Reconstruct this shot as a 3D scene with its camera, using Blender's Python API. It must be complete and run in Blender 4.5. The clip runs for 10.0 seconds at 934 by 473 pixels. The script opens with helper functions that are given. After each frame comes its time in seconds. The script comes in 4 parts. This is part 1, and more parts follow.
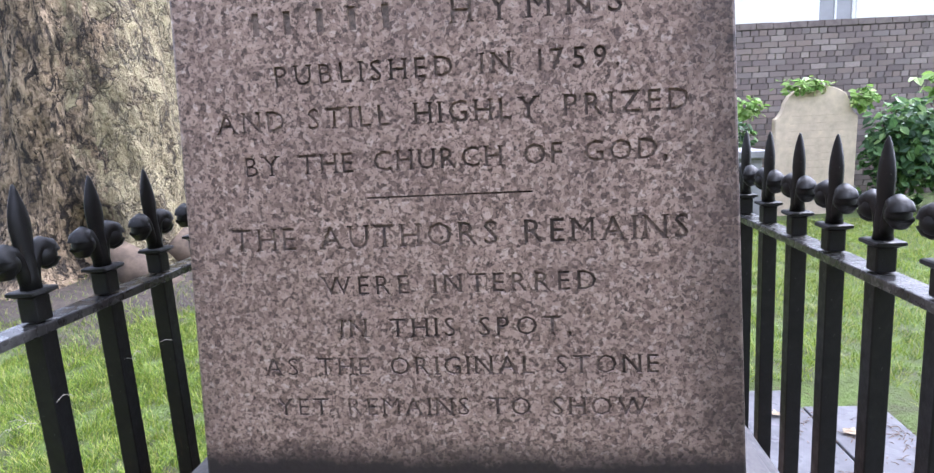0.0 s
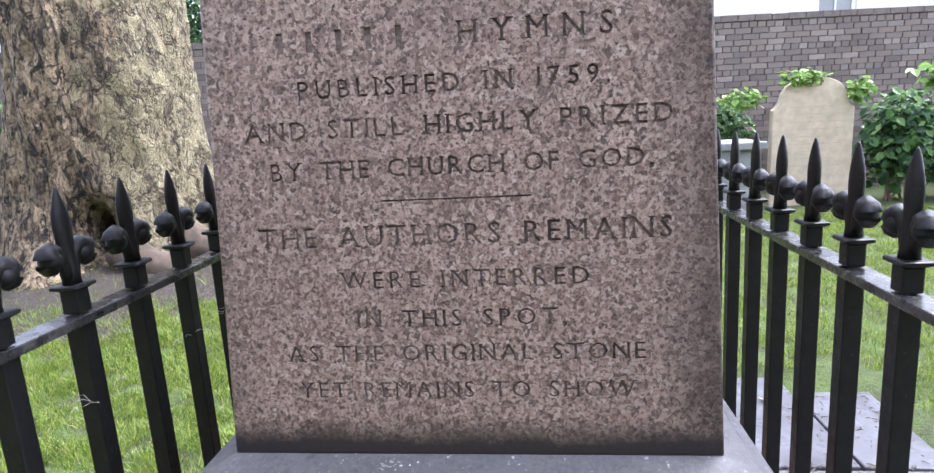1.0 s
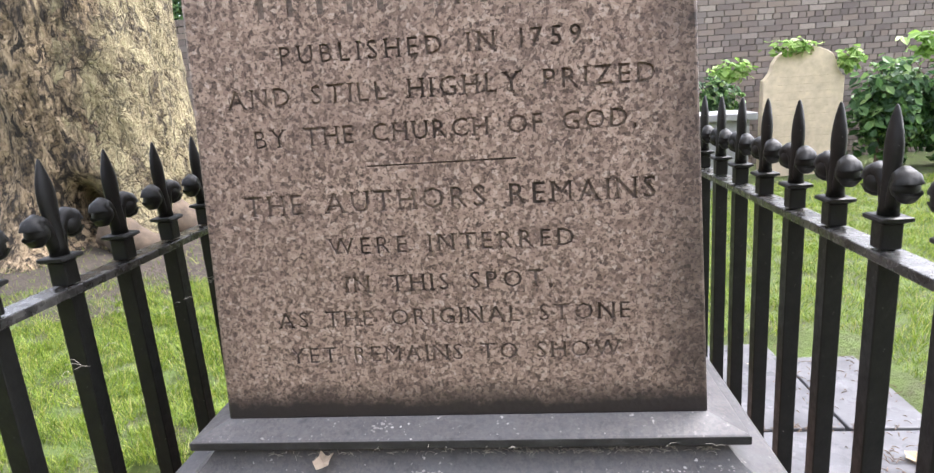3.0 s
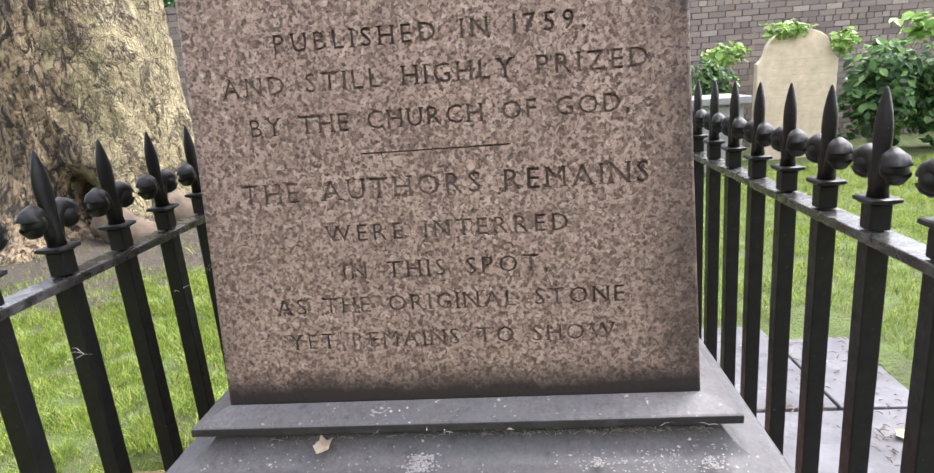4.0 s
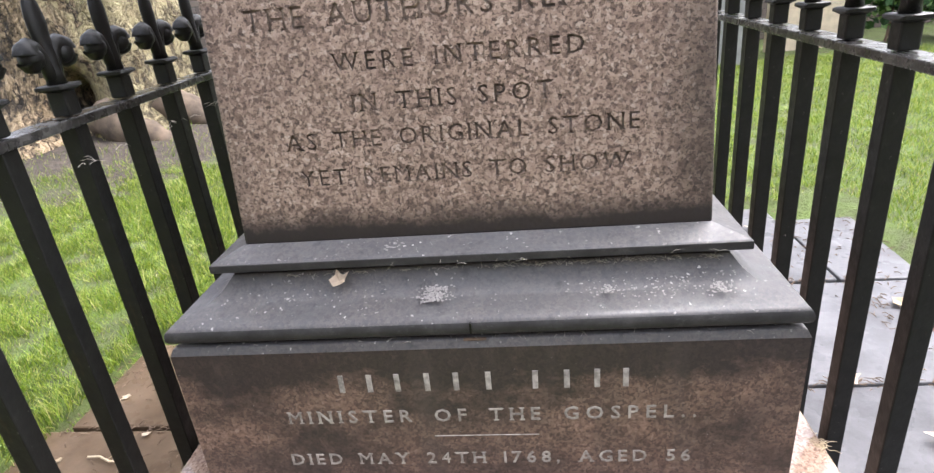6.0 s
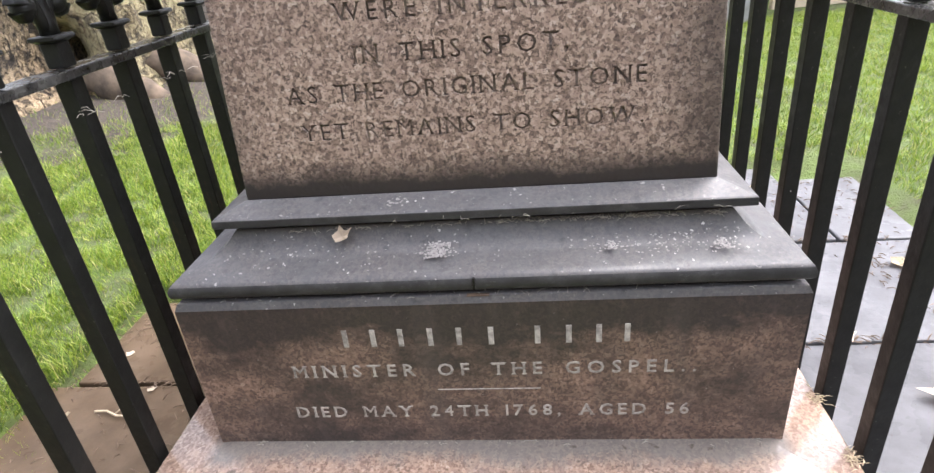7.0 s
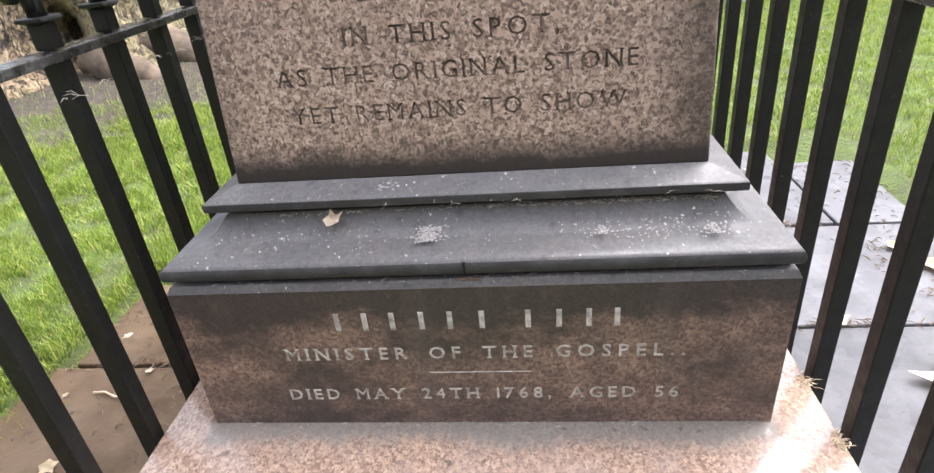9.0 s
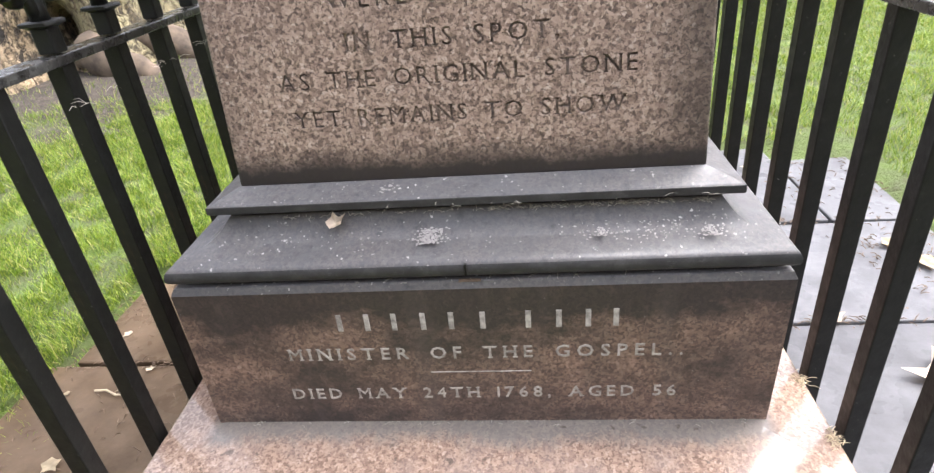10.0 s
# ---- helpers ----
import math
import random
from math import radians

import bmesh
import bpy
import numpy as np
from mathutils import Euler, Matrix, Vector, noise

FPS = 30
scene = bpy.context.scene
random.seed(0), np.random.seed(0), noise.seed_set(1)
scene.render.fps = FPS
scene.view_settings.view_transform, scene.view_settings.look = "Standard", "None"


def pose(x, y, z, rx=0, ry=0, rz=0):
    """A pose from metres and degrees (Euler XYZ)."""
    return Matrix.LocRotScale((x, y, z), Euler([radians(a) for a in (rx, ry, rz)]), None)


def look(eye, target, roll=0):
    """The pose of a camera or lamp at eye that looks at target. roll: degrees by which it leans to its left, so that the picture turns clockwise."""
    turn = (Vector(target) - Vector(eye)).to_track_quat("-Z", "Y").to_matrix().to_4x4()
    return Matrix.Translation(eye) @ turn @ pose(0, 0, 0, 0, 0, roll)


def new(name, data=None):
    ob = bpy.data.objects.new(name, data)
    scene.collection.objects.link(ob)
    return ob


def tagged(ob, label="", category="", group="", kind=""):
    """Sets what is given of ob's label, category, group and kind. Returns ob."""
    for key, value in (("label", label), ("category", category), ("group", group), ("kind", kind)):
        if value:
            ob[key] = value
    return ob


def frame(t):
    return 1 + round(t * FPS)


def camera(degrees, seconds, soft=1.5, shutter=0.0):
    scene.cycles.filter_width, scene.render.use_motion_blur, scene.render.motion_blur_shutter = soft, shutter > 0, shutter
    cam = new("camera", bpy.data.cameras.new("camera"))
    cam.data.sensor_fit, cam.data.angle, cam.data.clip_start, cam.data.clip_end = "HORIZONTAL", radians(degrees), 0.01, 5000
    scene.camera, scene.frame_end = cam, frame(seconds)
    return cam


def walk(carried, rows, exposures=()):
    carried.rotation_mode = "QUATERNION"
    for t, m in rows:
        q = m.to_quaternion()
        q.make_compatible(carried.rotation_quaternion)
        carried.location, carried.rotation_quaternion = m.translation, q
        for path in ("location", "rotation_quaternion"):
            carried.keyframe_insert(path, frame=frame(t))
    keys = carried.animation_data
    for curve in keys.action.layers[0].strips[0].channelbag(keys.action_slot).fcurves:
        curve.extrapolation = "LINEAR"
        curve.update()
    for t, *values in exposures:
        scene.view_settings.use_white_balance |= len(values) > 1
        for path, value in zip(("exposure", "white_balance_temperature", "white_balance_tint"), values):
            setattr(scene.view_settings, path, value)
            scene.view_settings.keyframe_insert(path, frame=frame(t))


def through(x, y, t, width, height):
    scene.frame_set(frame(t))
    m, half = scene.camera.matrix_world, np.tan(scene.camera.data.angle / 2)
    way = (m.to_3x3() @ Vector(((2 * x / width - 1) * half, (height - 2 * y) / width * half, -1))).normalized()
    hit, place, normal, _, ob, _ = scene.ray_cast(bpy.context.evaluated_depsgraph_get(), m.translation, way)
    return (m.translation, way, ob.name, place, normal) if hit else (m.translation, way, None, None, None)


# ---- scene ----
cam = camera(76.00, 10.0, soft=1.4)
ROWS = [
    (0, 0.1004, -0.7159, 1.2468, 79.61, 3.05, 5.76),
    (0.5, 0.0989, -0.7541, 1.2644, 79.23, 3.00, 5.64),
    (1, 0.1013, -0.7895, 1.2746, 78.59, 3.11, 5.70),
    (1.5, 0.1009, -0.8065, 1.2712, 77.68, 3.13, 5.59),
    (2, 0.0960, -0.7965, 1.2514, 76.99, 3.40, 4.97),
    (2.5, 0.1093, -0.7977, 1.2551, 76.61, 3.67, 4.93),
    (4, 0.1113, -0.8071, 1.2579, 75.05, 4.40, 4.25),
    (4.5, 0.1086, -0.8309, 1.2242, 73.37, 4.68, 4.13),
    (5, 0.1206, -0.8331, 1.1906, 70.92, 4.92, 4.51),
    (5.5, 0.1049, -0.8350, 1.1661, 68.56, 5.03, 4.36),
    (7, 0.0824, -0.8366, 1.1426, 62.60, 4.84, 4.18),
    (7.5, 0.0814, -0.8362, 1.1435, 61.57, 4.85, 4.15),
    (8, 0.0890, -0.8321, 1.1446, 61.21, 4.77, 4.17),
    (8.5, 0.0886, -0.8324, 1.1433, 60.93, 4.75, 4.11),
    (9, 0.0973, -0.8340, 1.1449, 60.86, 4.78, 4.28),
    (9.5, 0.0939, -0.8349, 1.1535, 60.24, 4.67, 3.92),
    (10, 0.0920, -0.8392, 1.1605, 60.34, 4.69, 3.94),
]
EXPOSURES = [(0.0, 2.5, 5480, 22), (1.0, 2.5, 5560, 20), (2.0, 2.57, 6000, 17), (5.0, 2.65, 6250, 16), (10.0, 2.77, 6300, 15)]
walk(cam, [(t, pose(x, y, z, rx, ry, rz)) for t, x, y, z, rx, ry, rz in ROWS], EXPOSURES)

# ---- sky and sun: a bright overcast day ----
world = bpy.data.worlds.new("overcast_sky")
scene.world = world
world.use_nodes = True
wn, wl = world.node_tree.nodes, world.node_tree.links
sky = wn.new("ShaderNodeTexSky")
sky.sky_type, sky.sun_disc = "NISHITA", False
sky.sun_elevation, sky.sun_rotation = radians(57), radians(63)
sky.dust_density, sky.air_density = 4.0, 1.0
grey = wn.new("ShaderNodeHueSaturation")
grey.inputs["Saturation"].default_value = 0.25
wl.new(sky.outputs[0], grey.inputs["Color"])
wl.new(grey.outputs[0], wn["Background"].inputs["Color"])
wn["Background"].inputs["Strength"].default_value = 0.15
sun = new("sun", bpy.data.lights.new("sun", "SUN"))
sun.data.energy, sun.data.angle, sun.data.color = 0.65, radians(36), (1.0, 0.96, 0.9)
sun.matrix_world = look((4.0, 2.0, 7.0), (0, 0, 0))


# ---- materials ----
class Mat:
    """A node material with short names for the usual nodes."""

    def __init__(self, name, rough=0.6, metal=0.0, spec=0.5):
        self.m = bpy.data.materials.new(name)
        self.m.use_nodes = True
        self.n, self.l = self.m.node_tree.nodes, self.m.node_tree.links
        self.b = self.n["Principled BSDF"]
        self.b.inputs["Roughness"].default_value = rough
        self.b.inputs["Metallic"].default_value = metal
        self.b.inputs["Specular IOR Level"].default_value = spec
        self.co = self.n.new("ShaderNodeTexCoord").outputs["Object"]

    def put(self, socket, value):
        if isinstance(value, bpy.types.NodeSocket):
            self.l.new(value, socket)
        elif isinstance(value, tuple) and len(value) == 3 and socket.type == "RGBA":
            socket.default_value = (*value, 1)
        else:
            socket.default_value = value

    def scaled(self, sx, sy, sz):
        v = self.n.new("ShaderNodeVectorMath")
        v.operation = "MULTIPLY"
        self.l.new(self.co, v.inputs[0])
        v.inputs[1].default_value = (sx, sy, sz)
        return v.outputs[0]

    def noise(self, scale, detail=4.0, rough=0.55, vector=None, warp=0.0):
        t = self.n.new("ShaderNodeTexNoise")
        t.inputs["Scale"].default_value, t.inputs["Detail"].default_value = scale, detail
        t.inputs["Roughness"].default_value, t.inputs["Distortion"].default_value = rough, warp
        self.l.new(vector or self.co, t.inputs["Vector"])
        return t.outputs["Fac"]

    def cells(self, scale, vector=None, feature="F1", out="Color"):
        t = self.n.new("ShaderNodeTexVoronoi")
        t.feature = feature
        t.inputs["Scale"].default_value = scale
        self.l.new(vector or self.co, t.inputs["Vector"])
        return t.outputs[out]

    def ramp(self, fac, *stops, hard=False):
        r = self.n.new("ShaderNodeValToRGB")
        e = r.color_ramp.elements
        while len(e) < len(stops):
            e.new(0.5)
        for q, (p, c) in zip(e, stops):
            q.position = p
            q.color = (*c, 1) if isinstance(c, tuple) else (c, c, c, 1)
        if hard:
            r.color_ramp.interpolation = "CONSTANT"
        self.put(r.inputs[0], fac)
        return r.outputs[0]

    def mix(self, fac, a, b, how="MIX"):
        x = self.n.new("ShaderNodeMix")
        x.data_type, x.blend_type = "RGBA", how
        self.put(x.inputs["Factor"], fac)
        self.put(x.inputs[6], a)
        self.put(x.inputs[7], b)
        return x.outputs[2]

    def math(self, how, a, b=0.0, c=0.0):
        x = self.n.new("ShaderNodeMath")
        x.operation = how
        for s, v in zip(x.inputs, (a, b, c)):
            self.put(s, v)
        return x.outputs[0]

    def span(self, v, a, b, c=0.0, d=1.0):
        x = self.n.new("ShaderNodeMapRange")
        for s, q in zip(x.inputs, (v, a, b, c, d)):
            self.put(s, q)
        return x.outputs[0]

    def axis(self, i):
        x = self.n.new("ShaderNodeSeparateXYZ")
        self.l.new(self.co, x.inputs[0])
        return x.outputs[i]

    def island(self):
        return self.n.new("ShaderNodeNewGeometry").outputs["Random Per Island"]

    def chance(self):
        return self.n.new("ShaderNodeObjectInfo").outputs["Random"]

    def bump(self, height, strength=0.4, distance=0.004):
        x = self.n.new("ShaderNodeBump")
        x.inputs["Strength"].default_value, x.inputs["Distance"].default_value = strength, distance
        self.put(x.inputs["Height"], height)
        self.l.new(x.outputs[0], self.b.inputs["Normal"])

    def done(self, colour, rough=None):
        self.put(self.b.inputs["Base Color"], colour)
        if rough is not None:
            self.put(self.b.inputs["Roughness"], rough)
        return self.m


def granite_colour(m):
    """Coarse crystals of feldspar, quartz and mica in a red-brown granite."""
    warped = m.n.new("ShaderNodeVectorMath")
    warped.operation = "MULTIPLY_ADD"
    n = m.n.new("ShaderNodeTexNoise")
    n.inputs["Scale"].default_value = 90
    m.l.new(m.co, n.inputs["Vector"])
    m.l.new(n.outputs["Color"], warped.inputs[0])
    warped.inputs[1].default_value = (0.012, 0.012, 0.012)
    m.l.new(m.co, warped.inputs[2])
    cell = m.cells(185, warped.outputs[0])
    value = m.math("ADD", m.math("MULTIPLY", cell, 0.62), m.math("MULTIPLY", m.noise(210, 3, 0.6), 0.42))
    grain = m.ramp(value, (0.20, (0.08, 0.060, 0.050)), (0.36, (0.19, 0.135, 0.108)), (0.52, (0.345, 0.253, 0.200)), (0.68, (0.455, 0.345, 0.275)), (0.85, (0.57, 0.475, 0.405)))
    fleck = m.ramp(m.noise(250, 2, 0.5, None, 0.6), (0.37, 0.2), (0.47, 1.0))
    return m.mix(0.8, grain, fleck, "MULTIPLY")


def granite_shaft():
    m = Mat("red_granite", 0.38)
    base = granite_colour(m)
    patch = m.noise(6, 5, 0.6)
    base = m.mix(m.span(patch, 0.4, 0.72, 0.0, 0.35), base, (0.13, 0.09, 0.08), "MIX")
    x, z = m.axis(0), m.axis(2)
    ragged = m.span(m.noise(14, 5, 0.65), 0.2, 0.8, -0.035, 0.035)
    low = m.span(m.math("ADD", z, m.math("MULTIPLY", ragged, 0.45)), 0.806, 0.848, 1.0, 0.0)
    edge = m.span(m.math("ADD", m.math("ABSOLUTE", m.math("ADD", x, 0.03)), m.math("MULTIPLY", ragged, 0.9)), 0.285, 0.38, 0.0, 0.7)
    soot = m.math("MAXIMUM", low, edge)
    col = m.mix(soot, base, (0.028, 0.024, 0.024))
    m.bump(m.cells(125, out="Distance"), 0.25, 0.002)
    return m.done(col, m.span(m.noise(40), 0.3, 0.7, 0.3, 0.5))


def granite_letters():
    m = Mat("dirty_shaded_letter_granite", 0.7)
    base = granite_colour(m)
    # dirt patches over an even darkening that paints in the shade of the cuts
    dirt = m.span(m.noise(11, 5, 0.65), 0.40, 0.62, 0.42, 0.95)
    worn = m.mix(0.4, base, (0.40, 0.34, 0.295))
    return m.done(m.mix(dirt, worn, (0.05, 0.042, 0.038)))


def granite_plinth():
    m = Mat("sooted_red_granite", 0.35, 0.0, 0.35)
    base = granite_colour(m)
    z = m.axis(2)
    patch = m.noise(5.5, 5, 0.65, m.scaled(1, 1, 1.6))
    high = m.span(m.math("ADD", z, m.span(patch, 0.3, 0.7, -0.06, 0.06)), 0.52, 0.60, 0.0, 1.0)
    soot = m.math("MAXIMUM", m.span(patch, 0.36, 0.62, 0.15, 0.97), high)
    base = m.mix(0.35, m.mix(0.5, base, m.mix(1.0, base, (0.9, 0.70, 0.60), "MULTIPLY")), (0.19, 0.125, 0.10))
    col = m.mix(m.math("MULTIPLY", soot, 0.93), base, (0.036, 0.032, 0.031))
    smear = m.span(m.noise(60, 6, 0.75, m.scaled(1, 1, 0.7)), 0.52, 0.68, 0.0, 0.35)
    col = m.mix(smear, col, (0.13, 0.095, 0.08))
    streak = m.span(m.noise(16, 3, 0.5, m.scaled(1, 1, 0.12)), 0.58, 0.75, 0.0, 0.35)
    col = m.mix(streak, col, (0.12, 0.10, 0.09))
    speck = m.span(m.noise(160, 2, 0.5), 0.74, 0.78, 0.0, 0.7)
    col = m.mix(speck, col, (0.42, 0.40, 0.38))
    m.bump(m.noise(120, 3), 0.12, 0.002)
    return m.done(col, m.span(m.noise(25), 0.3, 0.7, 0.28, 0.46))


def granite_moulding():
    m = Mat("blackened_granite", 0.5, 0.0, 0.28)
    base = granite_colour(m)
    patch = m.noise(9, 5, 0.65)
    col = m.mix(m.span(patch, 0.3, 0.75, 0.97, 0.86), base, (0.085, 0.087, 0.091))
    grey_mask = m.span(m.noise(22, 5, 0.7, m.scaled(0.6, 1, 1)), 0.5, 0.75, 0.0, 0.55)
    col = m.mix(grey_mask, col, (0.13, 0.131, 0.134))
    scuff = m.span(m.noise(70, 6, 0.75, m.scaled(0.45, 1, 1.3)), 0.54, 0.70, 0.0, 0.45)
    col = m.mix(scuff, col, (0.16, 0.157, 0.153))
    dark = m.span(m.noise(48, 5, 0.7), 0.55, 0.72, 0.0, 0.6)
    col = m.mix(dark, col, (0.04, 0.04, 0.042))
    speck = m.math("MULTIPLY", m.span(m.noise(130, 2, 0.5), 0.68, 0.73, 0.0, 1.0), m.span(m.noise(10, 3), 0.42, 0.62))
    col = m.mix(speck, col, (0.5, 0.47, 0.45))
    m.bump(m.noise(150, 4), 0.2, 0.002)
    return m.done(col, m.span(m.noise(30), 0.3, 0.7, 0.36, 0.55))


def granite_front_shade():
    # blackened granite for upright faces, darkened further to paint in their shade
    m = Mat("blackened_granite_in_shade", 0.45, 0.0, 0.35)
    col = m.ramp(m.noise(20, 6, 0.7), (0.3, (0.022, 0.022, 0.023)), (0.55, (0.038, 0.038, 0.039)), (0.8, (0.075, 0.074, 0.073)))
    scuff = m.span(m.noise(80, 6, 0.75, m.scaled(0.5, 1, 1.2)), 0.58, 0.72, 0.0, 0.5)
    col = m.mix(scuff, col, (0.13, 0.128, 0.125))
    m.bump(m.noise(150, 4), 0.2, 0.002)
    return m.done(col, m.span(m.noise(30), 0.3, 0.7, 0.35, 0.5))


def granite_step():
    m = Mat("pale_pink_granite", 0.22, 0.0, 0.35)
    base = granite_colour(m)
    light = m.mix(1.0, m.mix(0.45, base, (0.27, 0.185, 0.14)), (0.82, 0.8, 0.78), "MULTIPLY")
    col = m.mix(m.span(m.noise(12, 5, 0.6), 0.45, 0.75, 0.0, 0.5), light, (0.22, 0.18, 0.165))
    # greyer along the front of the plinth, with a ragged border
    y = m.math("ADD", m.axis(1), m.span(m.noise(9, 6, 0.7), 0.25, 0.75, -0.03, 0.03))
    grey_mask = m.math("MULTIPLY", m.span(y, -0.15, -0.118, 0.0, 0.75), m.span(m.math("ABSOLUTE", m.axis(0)), 0.475, 0.50, 1.0, 0.0))
    col = m.mix(grey_mask, col, (0.13, 0.128, 0.12))
    dirt = m.span(m.noise(60, 3), 0.66, 0.72, 0.0, 0.7)
    col = m.mix(dirt, col, (0.07, 0.06, 0.05))
    m.bump(m.noise(90, 3), 0.08, 0.002)
    return m.done(col, m.span(m.noise(18), 0.3, 0.7, 0.07, 0.16))


def plain(name, colour, rough=0.7, vary=0.25, scale=30.0, spec=0.5, metal=0.0, relief=0.15):
    m = Mat(name, rough, metal, spec)
    n = m.noise(scale, 5, 0.6)
    dark = tuple(c * (1 - vary) for c in colour)
    lite = tuple(min(1, c * (1 + vary)) for c in colour)
    m.bump(m.noise(scale * 4, 3), relief, 0.003)
    return m.done(m.ramp(n, (0.3, dark), (0.7, lite)))


def iron():
    m = Mat("black_painted_iron", 0.35, 0.0, 0.34)
    n = m.noise(35, 5, 0.65)
    col = m.ramp(n, (0.3, (0.004, 0.0042, 0.004)), (0.62, (0.008, 0.0085, 0.0075)), (0.8, (0.02, 0.021, 0.019)))
    rust = m.span(m.noise(18, 5, 0.7, m.scaled(1, 1, 0.25)), 0.64, 0.74, 0.0, 0.8)
    col = m.mix(rust, col, (0.055, 0.028, 0.016))
    dust = m.span(m.noise(170, 2), 0.72, 0.78, 0.0, 0.5)
    col = m.mix(dust, col, (0.16, 0.155, 0.14))
    m.bump(m.noise(90, 4, 0.6), 0.25, 0.003)
    return m.done(col, m.span(m.noise(50), 0.3, 0.7, 0.38, 0.6))


def flag(name, dark, lite, wet):
    m = Mat(name, 0.4, 0.0, 0.07)
    col = m.ramp(m.noise(7, 6, 0.65), (0.3, dark), (0.7, lite))
    one = m.span(m.chance(), 0.0, 1.0, 0.85, 1.15)
    b = m.n.new("ShaderNodeVectorMath")
    b.operation = "SCALE"
    m.l.new(col, b.inputs[0])
    m.l.new(one, b.inputs["Scale"])
    grit = m.span(m.noise(140, 2), 0.68, 0.74, 0.0, 0.6)
    col = m.mix(grit, b.outputs[0], (0.05, 0.042, 0.03))
    m.bump(m.noise(45, 5, 0.6), 0.2, 0.004)
    return m.done(col, m.span(m.noise(4.5, 4, 0.6), 0.35, 0.65, *wet))


def bark():
    m = Mat("plane_tree_bark", 0.9)
    wob = m.n.new("ShaderNodeTexNoise")
    wob.inputs["Scale"].default_value, wob.inputs["Detail"].default_value = 6.0, 5.0
    m.l.new(m.co, wob.inputs["Vector"])
    warped = m.n.new("ShaderNodeVectorMath")
    warped.operation = "MULTIPLY_ADD"
    m.l.new(wob.outputs["Color"], warped.inputs[0])
    warped.inputs[1].default_value = (0.22, 0.22, 0.22)
    m.l.new(m.scaled(1, 1, 0.6), warped.inputs[2])
    cell = m.cells(8.5, warped.outputs[0])
    small = m.cells(21, warped.outputs[0])
    edge = m.cells(8.5, warped.outputs[0], "DISTANCE_TO_EDGE", "Distance")
    edge2 = m.cells(21, warped.outputs[0], "DISTANCE_TO_EDGE", "Distance")
    big = m.noise(1.7, 5, 0.65, m.scaled(1, 1, 0.4))
    across = m.math("ADD", m.math("MULTIPLY", m.axis(0), 0.81), m.math("MULTIPLY", m.axis(1), 0.59))
    side = m.math("ADD", m.math("MULTIPLY", big, 0.62), m.span(across, -0.5, 0.35, -0.34, 0.40))
    kind = m.span(m.math("ADD", side, m.math("MULTIPLY", m.math("ADD", cell, -0.5), 0.28)), 0.33, 0.40, 0.0, 1.0)
    tone = m.math("ADD", m.math("ADD", m.math("ADD", m.math("MULTIPLY", cell, 0.35), m.math("MULTIPLY", small, 0.3)), m.math("MULTIPLY", m.noise(22, 5, 0.66, None, 0.8), 0.85)), -0.18)
    pale = m.ramp(tone, (0.3, (0.04, 0.03, 0.016)), (0.43, (0.12, 0.092, 0.048)), (0.54, (0.235, 0.195, 0.108)), (0.75, (0.33, 0.285, 0.16)))
    brown = m.ramp(tone, (0.3, (0.03, 0.021, 0.013)), (0.44, (0.215, 0.155, 0.09)), (0.72, (0.47, 0.355, 0.22)))
    col = m.mix(kind, brown, pale)
    fibre = m.span(m.noise(17, 6, 0.72, m.scaled(1, 1, 0.3), 0.7), 0.50, 0.60, 0.0, 0.92)
    col = m.mix(m.math("MULTIPLY", fibre, m.math("SUBTRACT", 1.0, m.math("MULTIPLY", kind, 0.75))), col, (0.018, 0.013, 0.009))
    few = m.span(m.noise(4, 4, 0.6), 0.42, 0.58, 0.0, 1.0)
    gap = m.math("MULTIPLY", m.span(edge, 0.0, 0.05, 1.0, 0.0), few)
    gap2 = m.math("MULTIPLY", m.span(edge2, 0.0, 0.10, 1.0, 0.0), m.span(m.noise(5.5, 4, 0.6), 0.46, 0.62, 0.0, 0.9))
    gaps = m.math("MAXIMUM", gap, gap2)
    col = m.mix(m.math("MULTIPLY", gaps, 0.75), col, (0.025, 0.019, 0.013))
    chips = m.span(m.noise(11, 7, 0.70, m.scaled(1, 1, 0.55), 1.0), 0.56, 0.595, 0.0, 0.95)
    col = m.mix(m.math("MULTIPLY", chips, m.math("SUBTRACT", 1.0, m.math("MULTIPLY", kind, 0.35))), col, (0.022, 0.016, 0.010))
    m.bump(m.math("SUBTRACT", m.math("ADD", tone, m.math("MULTIPLY", kind, -0.3)), m.math("ADD", m.math("MULTIPLY", gaps, 0.6), m.math("MULTIPLY", fibre, m.math("SUBTRACT", 0.7, m.math("MULTIPLY", kind, 0.6))))), 1.0, 0.06)
    return m.done(col)


def leaf_green(name, *stops, through=0.4):
    m = Mat(name, 0.5)
    col = m.ramp(m.island(), *stops)
    thin = m.n.new("ShaderNodeBsdfTranslucent")
    m.l.new(col, thin.inputs["Color"])
    both = m.n.new("ShaderNodeMixShader")
    both.inputs[0].default_value = through
    m.l.new(m.b.outputs[0], both.inputs[1])
    m.l.new(thin.outputs[0], both.inputs[2])
    m.l.new(both.outputs[0], m.n["Material Output"].inputs["Surface"])
    return m.done(col)


